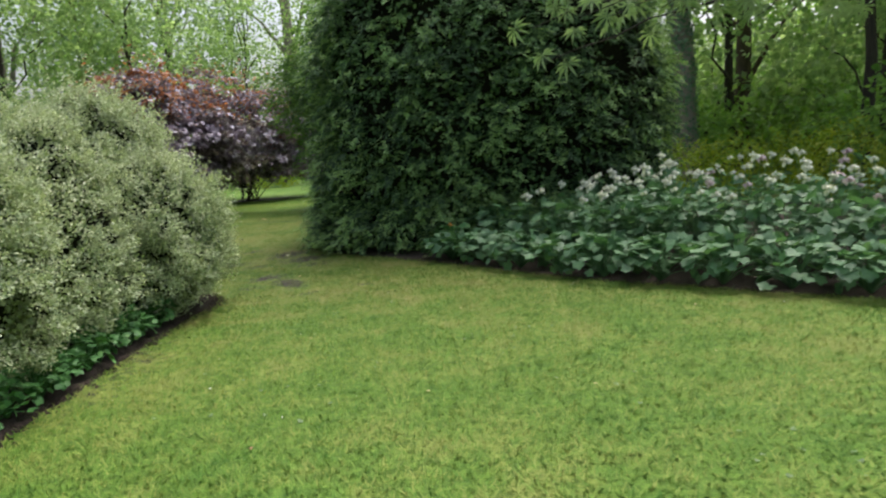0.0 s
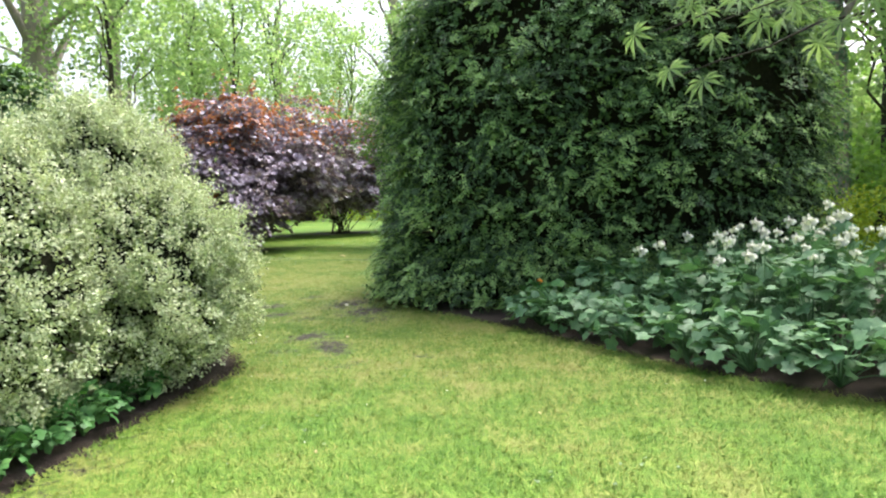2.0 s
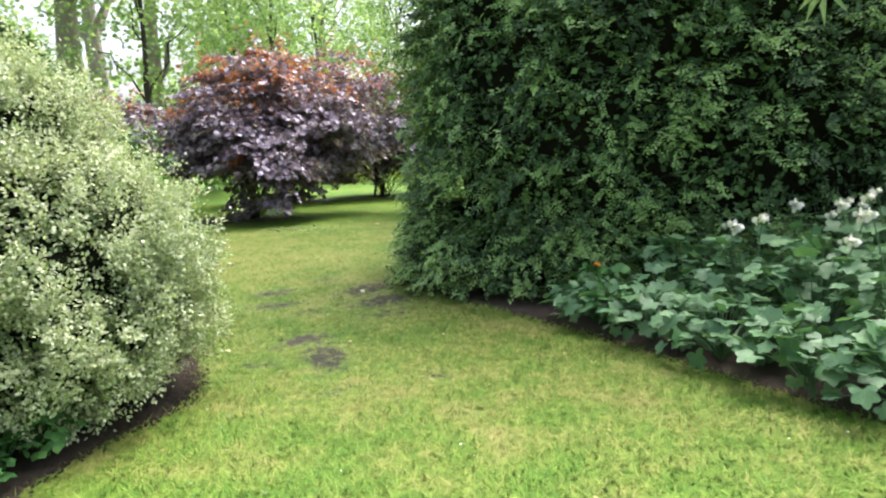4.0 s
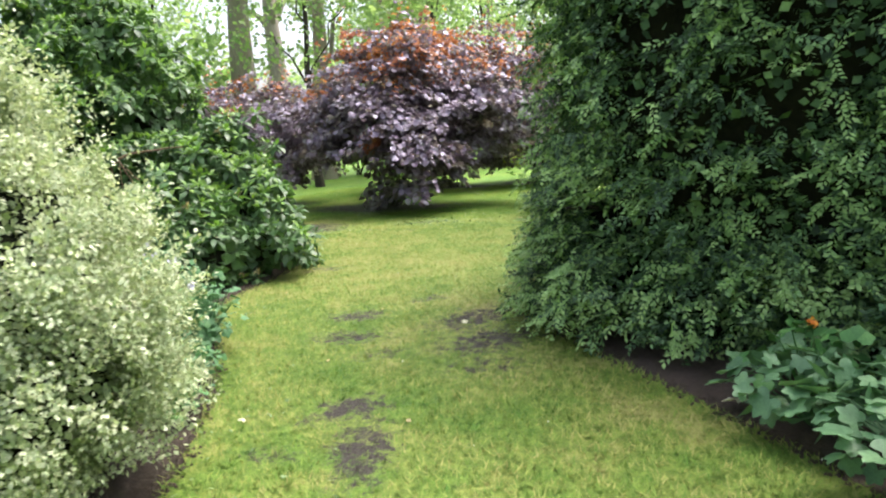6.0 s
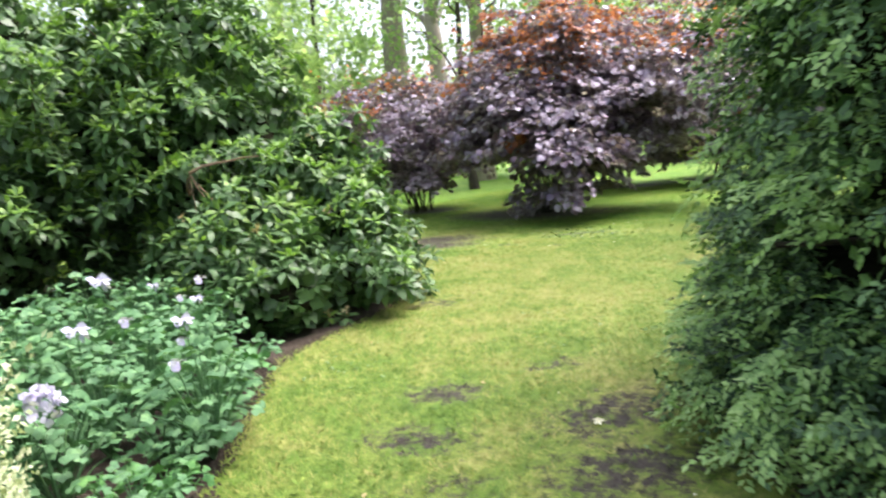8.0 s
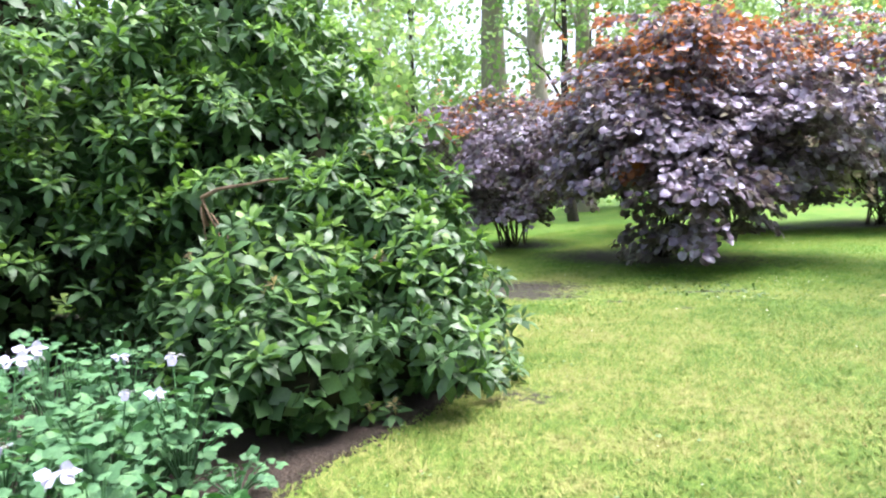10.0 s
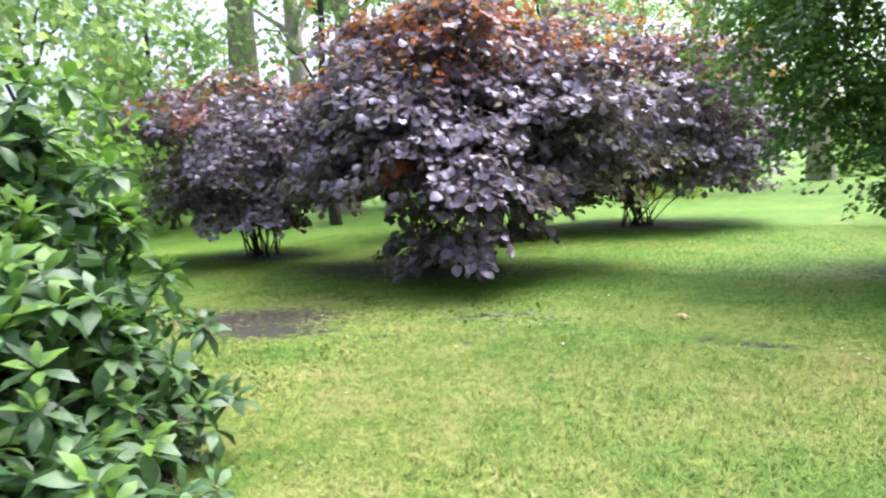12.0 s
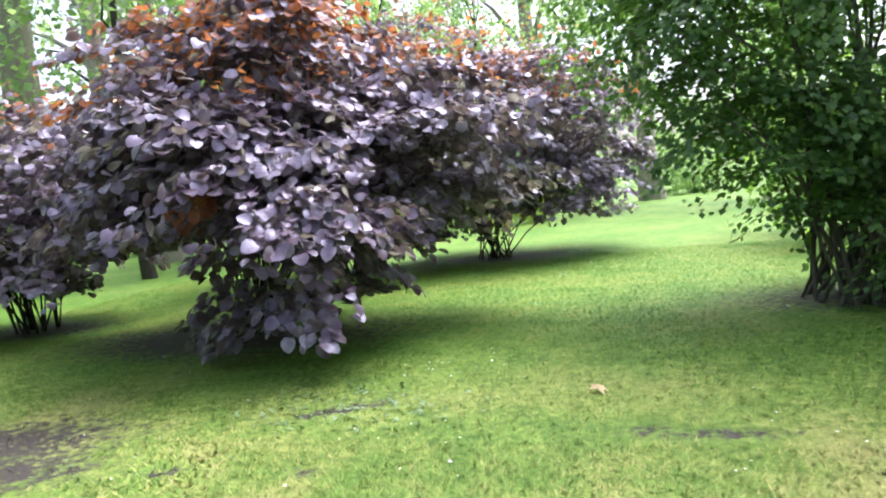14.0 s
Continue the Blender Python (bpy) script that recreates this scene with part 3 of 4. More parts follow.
grass("grass", -6.5, 4.5, 2.2, 16.5, 460000, 0.029, 11, wide=0.0046)
grass("grass", -14, 1.0, 12.5, 26, 210000, 0.024, 12, keep=lambda x, y: y > 16.5, wide=0.007)
grass("grass", -14, -6.5, 13.5, 16.5, 30000, 0.03, 13, wide=0.01)


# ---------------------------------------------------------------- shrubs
def core_and_inner_leaves(root, lobe_list, rng, scale=0.72, mat="yew", size=0.09, inner=900, boxy=2.0):
    # added lumpy blob, painted as the dark depth between leaves; it holds no twigs
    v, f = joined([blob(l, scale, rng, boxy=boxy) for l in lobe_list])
    part("shade_core", mesh_of("shade_core", v, f, [MAT["core"]], smooth=True), root, "near-black lump with the crown's inner shade put into its colour", "stuff")
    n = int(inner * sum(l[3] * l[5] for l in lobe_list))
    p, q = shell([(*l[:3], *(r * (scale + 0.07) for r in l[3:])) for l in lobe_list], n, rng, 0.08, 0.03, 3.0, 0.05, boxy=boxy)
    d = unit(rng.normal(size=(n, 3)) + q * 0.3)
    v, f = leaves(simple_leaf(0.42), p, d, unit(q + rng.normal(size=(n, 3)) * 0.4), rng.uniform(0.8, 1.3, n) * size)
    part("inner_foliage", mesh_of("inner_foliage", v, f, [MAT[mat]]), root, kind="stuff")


def stems(root, targets, rng, r0=0.02, spread=0.25, name="stem", sag=0.3, mat="stem"):
    for t in targets:
        a = rng.uniform(0, 6.28)
        b = spread * math.sqrt(rng.random())
        p = bow((b * math.cos(a), b * math.sin(a), -0.02), t, sag, 6, rng, 0.05)
        v, f = tube(p, np.linspace(r0 * rng.uniform(0.7, 1.3), r0 * 0.3, 6), 6)
        part(name, mesh_of(name, v, f, [MAT[mat]], smooth=True), root)


def variegated_shrub(x, y, lobe_list, n, seed):
    rng = np.random.default_rng(seed)
    root = thing("variegated_shrub", x, y, 0, "dense rounded cream-and-green variegated shrub in the border", "shrub", "variegated shrubs")
    lo = local(lobe_list, x, y)
    core_and_inner_leaves(root, lo, rng, 0.8, "privet_inner", 0.035, 9000)
    p, q = shell(lo, n, rng, 0.19, 0.06, 2.6, 0.07)
    shown = (q[:, 0] > -0.35) | (rng.random(n) < 0.45)
    p, q = p[shown], q[shown]
    tuft = lumps(p, 11.0, np.random.default_rng(seed + 5))
    bough = lumps(p * np.array([1, 1, 1.5]), 5.0, np.random.default_rng(seed + 6))
    p = p + q * (tuft * 0.03 + bough * 0.025)[:, None]
    p, q = np.repeat(p, 5, 0), np.repeat(q, 5, 0)
    p = p + rng.normal(size=p.shape) * 0.03 + q * rng.uniform(0, 0.07, (len(p), 1))
    pos, d, up = sprigs(p, q, 22, 0.17, rng, 0.5, 0.5)
    high = np.where(q[:, 2] > 0.1)[0]
    tip = rng.choice(high, len(high) // 14, replace=False)
    tall = sprigs(p[tip] + q[tip] * 0.05 + np.array([0, 0, 0.06]), q[tip] * 0.7, 26, 0.38, rng, 0.9, 0.22)
    pos, d, up = (np.concatenate([a, b]) for a, b in zip((pos, d, up), tall))
    v, f = leaves(simple_leaf(0.34), pos, d, up, rng.uniform(0.02, 0.031, len(pos)))
    part("foliage", mesh_of("foliage", v, f, [MAT["privet"]]), root, "small cream-edged leaves", "stuff")
    k = rng.choice(len(p), 10, replace=False)
    stems(root, p[k], rng, 0.018, 0.3)
    return root


variegated_shrub(-3.45, 7.3, [(-3.63, 7.25, 0.62, 1.37, 1.1, 0.72), (-3.64, 7.27, 0.98, 1.22, 1.0, 0.8), (-3.66, 7.37, 1.48, 0.76, 0.68, 0.8)], 1300, 21)
variegated_shrub(-3.5, 5.85, [(-3.55, 5.85, 0.85, 0.85, 0.85, 0.88), (-3.5, 6.0, 1.25, 0.62, 0.68, 0.7)], 540, 22)
variegated_shrub(-3.5, 4.5, [(-3.5, 4.5, 0.85, 0.85, 0.85, 0.88), (-3.45, 4.6, 1.25, 0.66, 0.7, 0.72)], 540, 23)
variegated_shrub(-3.65, 3.0, [(-3.65, 3.0, 0.85, 0.85, 0.85, 0.85), (-3.65, 3.1, 1.2, 0.65, 0.7, 0.7)], 220, 24)


def twigs(points, out, normals, per, length, rng, droop=0.2, fan=0.8):
    """Leaves set in two ranks along an arching twig at each point."""
    n = len(points)
    t = (np.arange(per) / (per - 1))[None] + rng.uniform(-0.04, 0.04, (n, per))
    side = unit(np.cross(out, normals))
    alt = np.where(np.arange(per) % 2 == 0, 1.0, -1.0)[None, :, None]
    pos = points[:, None] + out[:, None] * ((t - 0.5) * length)[..., None] + np.array([0, 0, -1.0]) * ((t ** 2) * length * droop)[..., None]
    d = unit(out[:, None] * 0.7 + side[:, None] * alt * fan + np.array([0, 0, -droop]) + rng.normal(size=(n, per, 3)) * 0.2)
    up = unit(normals[:, None] + rng.normal(size=(n, per, 3)) * 0.25)
    return pos.reshape(-1, 3), d.reshape(-1, 3), up.reshape(-1, 3), t.ravel()


def yew(x, y, lobe_list, n, seed):
    rng = np.random.default_rng(seed)
    root = thing("evergreen_shrub", x, y, 0, "huge dense dark-green clipped evergreen with fresh leaf tips", "shrub")
    lo = local(lobe_list, x, y)
    core_and_inner_leaves(root, lo, rng, 0.88, "yew", 0.07, 1500, 2.6)
    base, d, up, u, which, p, q = boughs(lo, n, 7, (0.13, 0.27), rng, 0.08, 0.025, 3.0, 0.1, 2.6, face=0.45, droop=0.22, thick=0.12)
    shown = (q[:, 0] < 0.5) | (q[:, 1] < 0.1) | (rng.random(n) < 0.35)
    base, d, up, u, which = (a[shown[which]] for a in (base, d, up, u, which))
    pos, d, up, t = twigs(base, unit(d + np.array([0, 0, 0.12])), up, 14, 0.19, rng, 0.16)
    which, u = np.repeat(which, 14), np.repeat(u, 14)
    vigour = lumps(p, 2.2, rng) * 0.5 + rng.normal(size=n) * 0.8
    fresh = (vigour[which] > 0.2) & (t + u * 0.4 > 0.42)
    size = rng.uniform(0.034, 0.056, len(u))
    v, f = leaves(simple_leaf(0.24), pos[~fresh], d[~fresh], up[~fresh], size[~fresh])
    part("foliage", mesh_of("foliage", v, f, [MAT["yew"]]), root, "dark glossy small leaves", "stuff")
    v, f = leaves(simple_leaf(0.26), (pos + q[which] * 0.06)[fresh], d[fresh], up[fresh], size[fresh])
    part("fresh_growth", mesh_of("fresh_growth", v, f, [MAT["yew_tip"]]), root, "pale fresh green leaf tips", "stuff")
    stems(root, p[rng.choice(n, 12, replace=False)], rng, 0.05, 0.4)
    return root


yew(0.8, 12.45, [(0.8, 12.45, 1.7, 2.92, 2.3, 3.6), (0.8, 12.45, 0.42, 3.0, 2.38, 0.6)], 3900, 31)


def hazel(x, y, lobe_list, n, seed, top, label, spot=None, blade=None):
    rng = np.random.default_rng(seed)
    root = thing("purple_hazel", x, y, 0, label, "shrub", "purple hazels")
    lo = local(lobe_list, x, y)
    pos, d, up, u, which, p, q = boughs(lo, n, 76, (0.26, 0.56), rng, 0.5, 0.2, 1.6, 0.3, face=0.35, droop=0.28, thick=0.1, reach=1.5, jitter=0.42)
    hgt = pos[:, 2] / top
    bronze = ((rng.random(n) < 0.05) & (p[:, 2] > 1.7))[which]
    young = (rng.random(len(pos)) < np.clip((hgt - 0.55) * 3.0, 0.0, 0.9) * np.clip(0.55 + 0.6 * u, 0.1, 1.0)) | (bronze & (u > 0.25))
    # upright leading shoots above the crown
    lead = np.where(q[:, 2] > 0.35)[0]
    lead = lead[rng.random(len(lead)) < 0.6]
    s = np.linspace(0, 1, 9)[None, :, None]
    rise = unit(np.array([0, 0, 1.0]) + q[lead] * 0.5 + rng.normal(size=(len(lead), 3)) * 0.2)
    high = rng.uniform(0.4, 1.0, len(lead))[:, None, None]
    turn = unit(rng.normal(size=(len(lead), 9, 3)) * np.array([1, 1, 0.2]))
    shoot = (p[lead][:, None] + rise[:, None] * s * high + turn * 0.04).reshape(-1, 3)
    pos, d = np.concatenate([pos, shoot]), np.concatenate([d, unit(turn + np.array([0, 0, -0.1])).reshape(-1, 3)])
    up = np.concatenate([up, unit(np.array([0, 0, 1.0]) + rng.normal(size=(len(shoot), 3)) * 0.4)])
    young = np.concatenate([young, (rng.random((len(lead), 9)) < (0.1 + 0.85 * s[..., 0]) * np.clip((p[lead][:, 2] / top - 0.35) * 3, 0.1, 1)[:, None]).ravel()])
    if spot:
        young |= np.linalg.norm(pos + np.array([x, y, 0]) - np.array(spot), axis=1) < 0.24
    size = rng.uniform(0.08, 0.14, len(pos))
    v, f = leaves(blade or hazel_leaf(), pos[~young], d[~young], up[~young], size[~young])
    part("foliage", mesh_of("foliage", v, f, [MAT["purple"]], smooth=True), root, "broad purple leaves with a bluish sheen", "stuff")
    v, f = leaves(blade or hazel_leaf(), pos[young], d[young], up[young], size[young] * 0.85)
    part("young_foliage", mesh_of("young_foliage", v, f, [MAT["copper"]]), root, "coppery orange young leaves", "stuff")
    stems(root, p[rng.choice(n, 26, replace=False)], rng, 0.017, 0.35, sag=0.5)
    return root


hazel(-8.7, 20.0, [(-8.6, 20.2, 2.6, 2.1, 2.2, 1.5), (-7.2, 18.65, 1.1, 0.95, 1.2, 0.8), (-7.8, 18.95, 2.0, 1.4, 1.3, 0.8), (-6.9, 20.4, 2.1, 1.4, 1.5, 1.1), (-9.9, 19.7, 1.8, 0.95, 1.0, 0.7), (-8.3, 20.4, 3.5, 1.4, 1.2, 0.75)], 330, 41, 4.4, "large purple-leaved hazel with coppery top, hanging to the grass", (-7.8, 17.9, 1.55))
hazel(-12.8, 20.6, [(-12.8, 20.6, 2.15, 2.0, 1.9, 1.2), (-12.6, 20.4, 1.35, 1.5, 1.4, 0.75)], 170, 42, 4.4, "small purple-leaved hazel on bare thin stems", blade=broad_leaf(0.5, 0.22))
hazel(-9.6, 25.2, [(-9.6, 25.2, 3.0, 2.4, 2.3, 2.0)], 150, 43, 5.0, "tall purple-leaved hazel with coppery top and bare stems", blade=broad_leaf(0.5, 0.22))
hazel(-7.1, 26.3, [(-6.9, 26.3, 2.75, 2.5, 2.3, 1.75), (-8.0, 25.9, 1.7, 1.4, 1.4, 1.0), (-5.4, 26.6, 1.5, 1.35, 1.4, 0.85)], 300, 44, 4.6, "wide purple-leaved hazel with arching outer sprays", blade=broad_leaf(0.5, 0.22))


def green_shrub(x, y, lobe_list, n, seed, label, low=0.3, mat="green", size=(0.06, 0.1), stem_r=0.035, nst=24, name="green_shrub", depth=0.6, spread=0.3, per=12, tiers=None, stem_mat="stem"):
    rng = np.random.default_rng(seed)
    root = thing(name, x, y, 0, label, "shrub")
    lo = local(lobe_list, x, y)
    if tiers:
        pos, d, up, u, which, p, q = boughs(lo, n, per, tiers, rng, depth, 0.12, 1.2, low, face=0.5, droop=0.4, thick=0.1)
    else:
        p, q = shell(lo, n, rng, depth, 0.1, 1.2, low)
        pos, d, up = sprigs(p, q, per, 0.45, rng, 0.1, 0.6)
    v, f = leaves(simple_leaf(0.4), pos, d, up, rng.uniform(*size, len(pos)))
    part("foliage", mesh_of("foliage", v, f, [MAT[mat]]), root, kind="stuff")
    if nst:
        stems(root, p[rng.choice(n, nst, replace=False)], rng, stem_r, spread, sag=0.6, mat=stem_mat)
    return root


green_shrub(-2.2, 20.4, [(-2.6, 20.5, 3.2, 1.9, 1.9, 1.5), (-3.7, 20.4, 3.3, 1.1, 1.1, 1.2), (-1.2, 20.4, 4.6, 2.6, 2.3, 2.0), (0.2, 19.9, 1.9, 1.6, 1.5, 1.8), (-3.1, 20.2, 1.95, 1.0, 1.1, 0.7), (-0.5, 20.1, 1.2, 1.5, 1.1, 1.15), (-1.0, 19.5, 0.8, 0.8, 0.6, 0.65), (-1.4, 21.4, 1.35, 1.7, 0.7, 1.2), (-1.75, 19.75, 0.5, 0.4, 0.35, 0.42), (-2.5, 19.9, 1.5, 0.8, 0.5, 0.7), (-1.6, 20.0, 1.6, 1.2, 0.7, 1.1)], 1050, 51, "tall many-stemmed dark green shrub on bare soil", stem_r=0.024, nst=40, spread=0.5, stem_mat="shrub_bark", per=60, depth=0.75, tiers=(0.22, 0.5))


# rhododendron: rosettes of leathery leaves
def rosette(count, droop, seed, w=0.2):
    rng = np.random.default_rng(seed)
    a = np.arange(count) * 2.4 + rng.uniform(-0.3, 0.3, count)
    tilt = np.linspace(0.95, -droop, count) + rng.normal(size=count) * 0.12
    d = np.stack([np.cos(a) * np.cos(tilt), np.sin(a) * np.cos(tilt), np.sin(tilt)], 1)
    up = unit(np.array([0, 0, 1.0]) - d * 0.2 + rng.normal(size=(count, 3)) * 0.1)
    v, f = leaves(broad_leaf(w, 0.2), d * 0.12, d, up, np.linspace(0.7, 1.05, count))
    return v, f, (np.arange(len(f)) // 6 < count * 0.4).astype(int)


def rhododendron(x, y, lobe_list, n, seed, nearest):
    rng = np.random.default_rng(seed)
    root = thing("rhododendron", x, y, 0, "large rhododendron with leathery leaf rosettes and faded blooms", "shrub")
    lo = local(lobe_list, x, y)
    core_and_inner_leaves(root, lo, rng, 0.62, "rhodo", 0.13, 1000)
    p, d, ax, u, which, c, q = boughs(lo, n // 10, 10, (0.26, 0.46), rng, 0.3, 0.1, 2.2, 0.12, face=0.6, droop=0.45, thick=0.1)
    n = len(p)
    kinds = [rosette(11, 0.7, s) for s in (1, 2, 3)] + [rosette(10, 1.0, 4)]
    shared = [mesh_of("leaf_rosette", v, f, [MAT["rhodo"]], smooth=True) for v, f, top in kinds] + [mesh_of("leaf_rosette", v, f, [MAT["rhodo"], MAT["rhodo_young"]], top, True) for v, f, top in kinds]
    ax = unit(d * 0.35 + np.array([0, 0, 0.9]) + rng.normal(size=(n, 3)) * 0.2)
    size = rng.uniform(0.125, 0.19, n)
    order = np.argsort(np.hypot(p[:, 0] + x - nearest[0], p[:, 1] + y - nearest[1]))
    V, F, T, b = [], [], [], 0
    for rank, k in enumerate(order):
        z = Vector(ax[k])
        m = Matrix.Translation(p[k]) @ z.to_track_quat("Z", "Y").to_matrix().to_4x4() @ Matrix.Rotation(rng.uniform(0, 6.28), 4, "Z") @ Matrix.Diagonal((*[size[k]] * 3, 1))
        # fewer young leaves low down: darker leaves there, plus shade put into colour
        fresh = rng.random() < np.clip((p[k, 2] - 0.3) * 0.42 + 0.2, 0.12, 0.8)
        kind = rng.integers(4) + (4 if fresh else 0)
        if rank < 300:
            ob = part("leaf_rosette", shared[kind], root)
            ob.matrix_local = m
        else:
            v, f, top = kinds[kind % 4]
            T.append(top * (kind > 3))
            V.append(v @ np.array(m.to_3x3()).T + p[k]), F.append(f + b)
            b += len(v)
    part("foliage", mesh_of("foliage", np.concatenate(V), np.concatenate(F), [MAT["rhodo"], MAT["rhodo_young"]], np.concatenate(T), True), root, "leathery green leaf rosettes", "stuff")
    stems(root, p[rng.choice(n, 16, replace=False)], rng, 0.03, 0.5, "branch", mat="brown_bark")
    if len(lobe_list) > 4:
        for q0, q1, r in (((-6.94, 11.23, 1.51), (-6.25, 11.55, 1.6), 0.016), ((-6.94, 11.23, 1.51), (-6.75, 11.3, 1.05), 0.009), ((-6.85, 11.25, 1.4), (-6.55, 11.35, 1.0), 0.006), ((-6.9, 11.2, 1.45), (-6.95, 11.25, 0.95), 0.006), ((-7.3, 11.4, 1.3), (-6.94, 11.23, 1.51), 0.018)):
            line = bow(np.array(q0) - np.array([x, y, 0]), np.array(q1) - np.array([x, y, 0]), 0.03, 6, rng, 0.01)
            v, f = tube(line, np.linspace(r, r * 0.5, 6), 6)
            part("broken_branch", mesh_of("broken_branch", v, f, [MAT["dry_wood"]], smooth=True), root, "bare brown broken branch")
    for k in range(16):
        j = order[int(rng.integers(0, 700))]
        if ax[j][2] < 0.5:
            continue
        ob = part("faded_bloom", FADED, root, "dry orange-brown faded bloom", "stuff")
        ob.location, ob.scale = p[j] + ax[j] * 0.07, [rng.uniform(0.8, 1.3)] * 3
    return root


def faded_bloom():
    rng = np.random.default_rng(17)
    d = unit(rng.normal(size=(26, 3)) + np.array([0, 0, 0.9]))
    v, f = leaves(simple_leaf(0.12), d * 0.01, d, unit(rng.normal(size=(26, 3))), rng.uniform(0.03, 0.055, 26))
    return mesh_of("faded_bloom", v, f, [MAT["seed"]])


FADED = faded_bloom()


rhododendron(-7.6, 12.4, [(-7.5, 12.3, 0.9, 1.6, 1.45, 1.05), (-8.3, 12.3, 1.7, 1.3, 1.3, 1.5), (-8.7, 12.2, 2.4, 1.3, 1.4, 1.5), (-6.95, 12.75, 1.2, 0.8, 0.75, 1.0), (-6.4, 12.6, 0.75, 0.7, 0.8, 0.75), (-5.9, 12.1, 0.38, 0.45, 0.55, 0.4), (-6.7, 12.4, 0.55, 0.85, 0.9, 0.7), (-6.25, 12.2, 0.35, 0.7, 0.75, 0.44), (-6.95, 13.0, 0.5, 0.75, 0.72, 0.62), (-6.7, 11.45, 0.5, 1.1, 0.7, 0.7), (-5.98, 11.35, 0.35, 0.62, 0.6, 0.44), (-9.4, 11.6, 1.8, 1.7, 1.6, 1.9)], 2700, 61, (-5.6, 12.0))
rhododendron(-10.2, 10.3, [(-10.2, 10.3, 2.3, 1.9, 1.9, 2.4), (-9.2, 9.9, 1.2, 1.4, 1.3, 1.2)], 900, 62, (-8.5, 9.5))


# ---------------------------------------------------------------- border plants
def flower_head(n, mat, seed, r=0.05):
    rng = np.random.default_rng(seed)
    d = unit(rng.normal(size=(n, 3)) + np.array([0, 0, 0.7]))
    v, f = leaves(broad_leaf(0.45, 0.1), d * r * 0.5, unit(rng.normal(size=(n, 3))), d, rng.uniform(0.5, 0.9, n) * min(r, 0.05))
    return mesh_of("flower_head", v, f, [MAT[mat]])


HEADS = {k: [flower_head(16, k, s) for s in (1, 2)] for k in ("white", "pink", "mauve", "seed", "orange")}
PALM = scalloped_leaf()
ROUND = trefoil()


def bed_plant(x, y, high, wide, seed, heads=("white",), n_heads=5, n_leaf=60, mat="bed_leaf", leaf=0.125, label="leafy border perennial with big lobed leaves and white flowers", group="flowering border perennials", name="border_perennial", tall=0.15, head_size=1.0):
    rng = np.random.default_rng(seed)
    root = thing(name, x, y, 0.03, label, "plant", group)
    lo = [(0, 0, high * 0.45, wide, wide, high * 0.55)]
    p, q = shell(lo, n_leaf, rng, 0.45, 0.12, 3.0, 0.06, 0.5)
    d = unit(q * np.array([1, 1, 0.3]) + rng.normal(size=(n_leaf, 3)) * 0.4 + np.array([0, 0, -0.15]))
    up = unit(np.array([0, 0, 1.0]) + q * 0.6 + rng.normal(size=(n_leaf, 3)) * 0.25)
    v, f = leaves(PALM if mat == "bed_leaf" else ROUND, p, d, up, rng.uniform(0.65, 1.2, n_leaf) * leaf)
    part("foliage", mesh_of("foliage", v, f, [MAT[mat]]), root, kind="stuff")
    v, f = joined([tube(bow((0, 0, -0.03), t, 0.05, 4), [0.006, 0.005, 0.004, 0.003], 4) for t in p[::2]])
    part("stalk_work", mesh_of("stalk_work", v, f, [MAT[mat]]), root, kind="stuff")
    for k in range(n_heads):
        a, b = rng.uniform(0, 6.28), wide * 0.8 * math.sqrt(rng.random())
        t = np.array([b * math.cos(a), b * math.sin(a), high * rng.uniform(0.82, 1.06) + tall * rng.random()])
        v, f = tube(bow((t[0] * 0.4, t[1] * 0.4, high * 0.3), t, 0.03, 4), [0.004] * 4, 4)
        stalk = part("flower_stalk", mesh_of("flower_stalk", v, f, [MAT[mat]]), root)
        ob = part("flower_head", HEADS[heads[rng.integers(len(heads))]][rng.integers(2)], stalk)
        ob.location, ob.scale = t, [head_size * rng.uniform(0.9, 1.8)] * 3
    return root


def along(line, s):
    """The place and inward normal at s metres along a line."""
    for (ax, ay), (bx, by) in zip(line, line[1:]):
        l = math.hypot(bx - ax, by - ay)
        if s <= l:
            t = s / l
            return ax + (bx - ax) * t, ay + (by - ay) * t, -(by - ay) / l, (bx - ax) / l
        s -= l
    return None


FRONT = [(-0.3, 9.55), (0.65, 8.4), (1.45, 7.5), (2.9, 6.4), (4.0, 5.6), (5.2, 3.4)]
k = 0
for row, off, high in ((0, 0.2, 0.46), (1, 0.95, 0.8), (2, 1.6, 0.95), (3, 2.3, 1.0)):
    s = 0.25 + 0.2 * row
    while True:
        at = along(FRONT, s)
        if at is None:
            break
        x, y, nx, ny = at
        k += 1
        ramp_h = min(1.0, 0.75 + s * 0.09)
        bed_plant(x + nx * off, y + ny * off, high * ramp_h, 0.42, 300 + k, ("white", "white", "pink") if s > 3.2 else ("white",), (0, 3, 6, 6)[row] if s > 0.9 else 0, 105 if row < 2 else 70)
        s += 0.62
bed_plant(-0.02, 9.68, 0.42, 0.3, 390, ("orange",), 1, 40, "cover", 0.12, "fresh green bushy plant with one orange flower", "", "border_perennial", 0.02, 0.6)

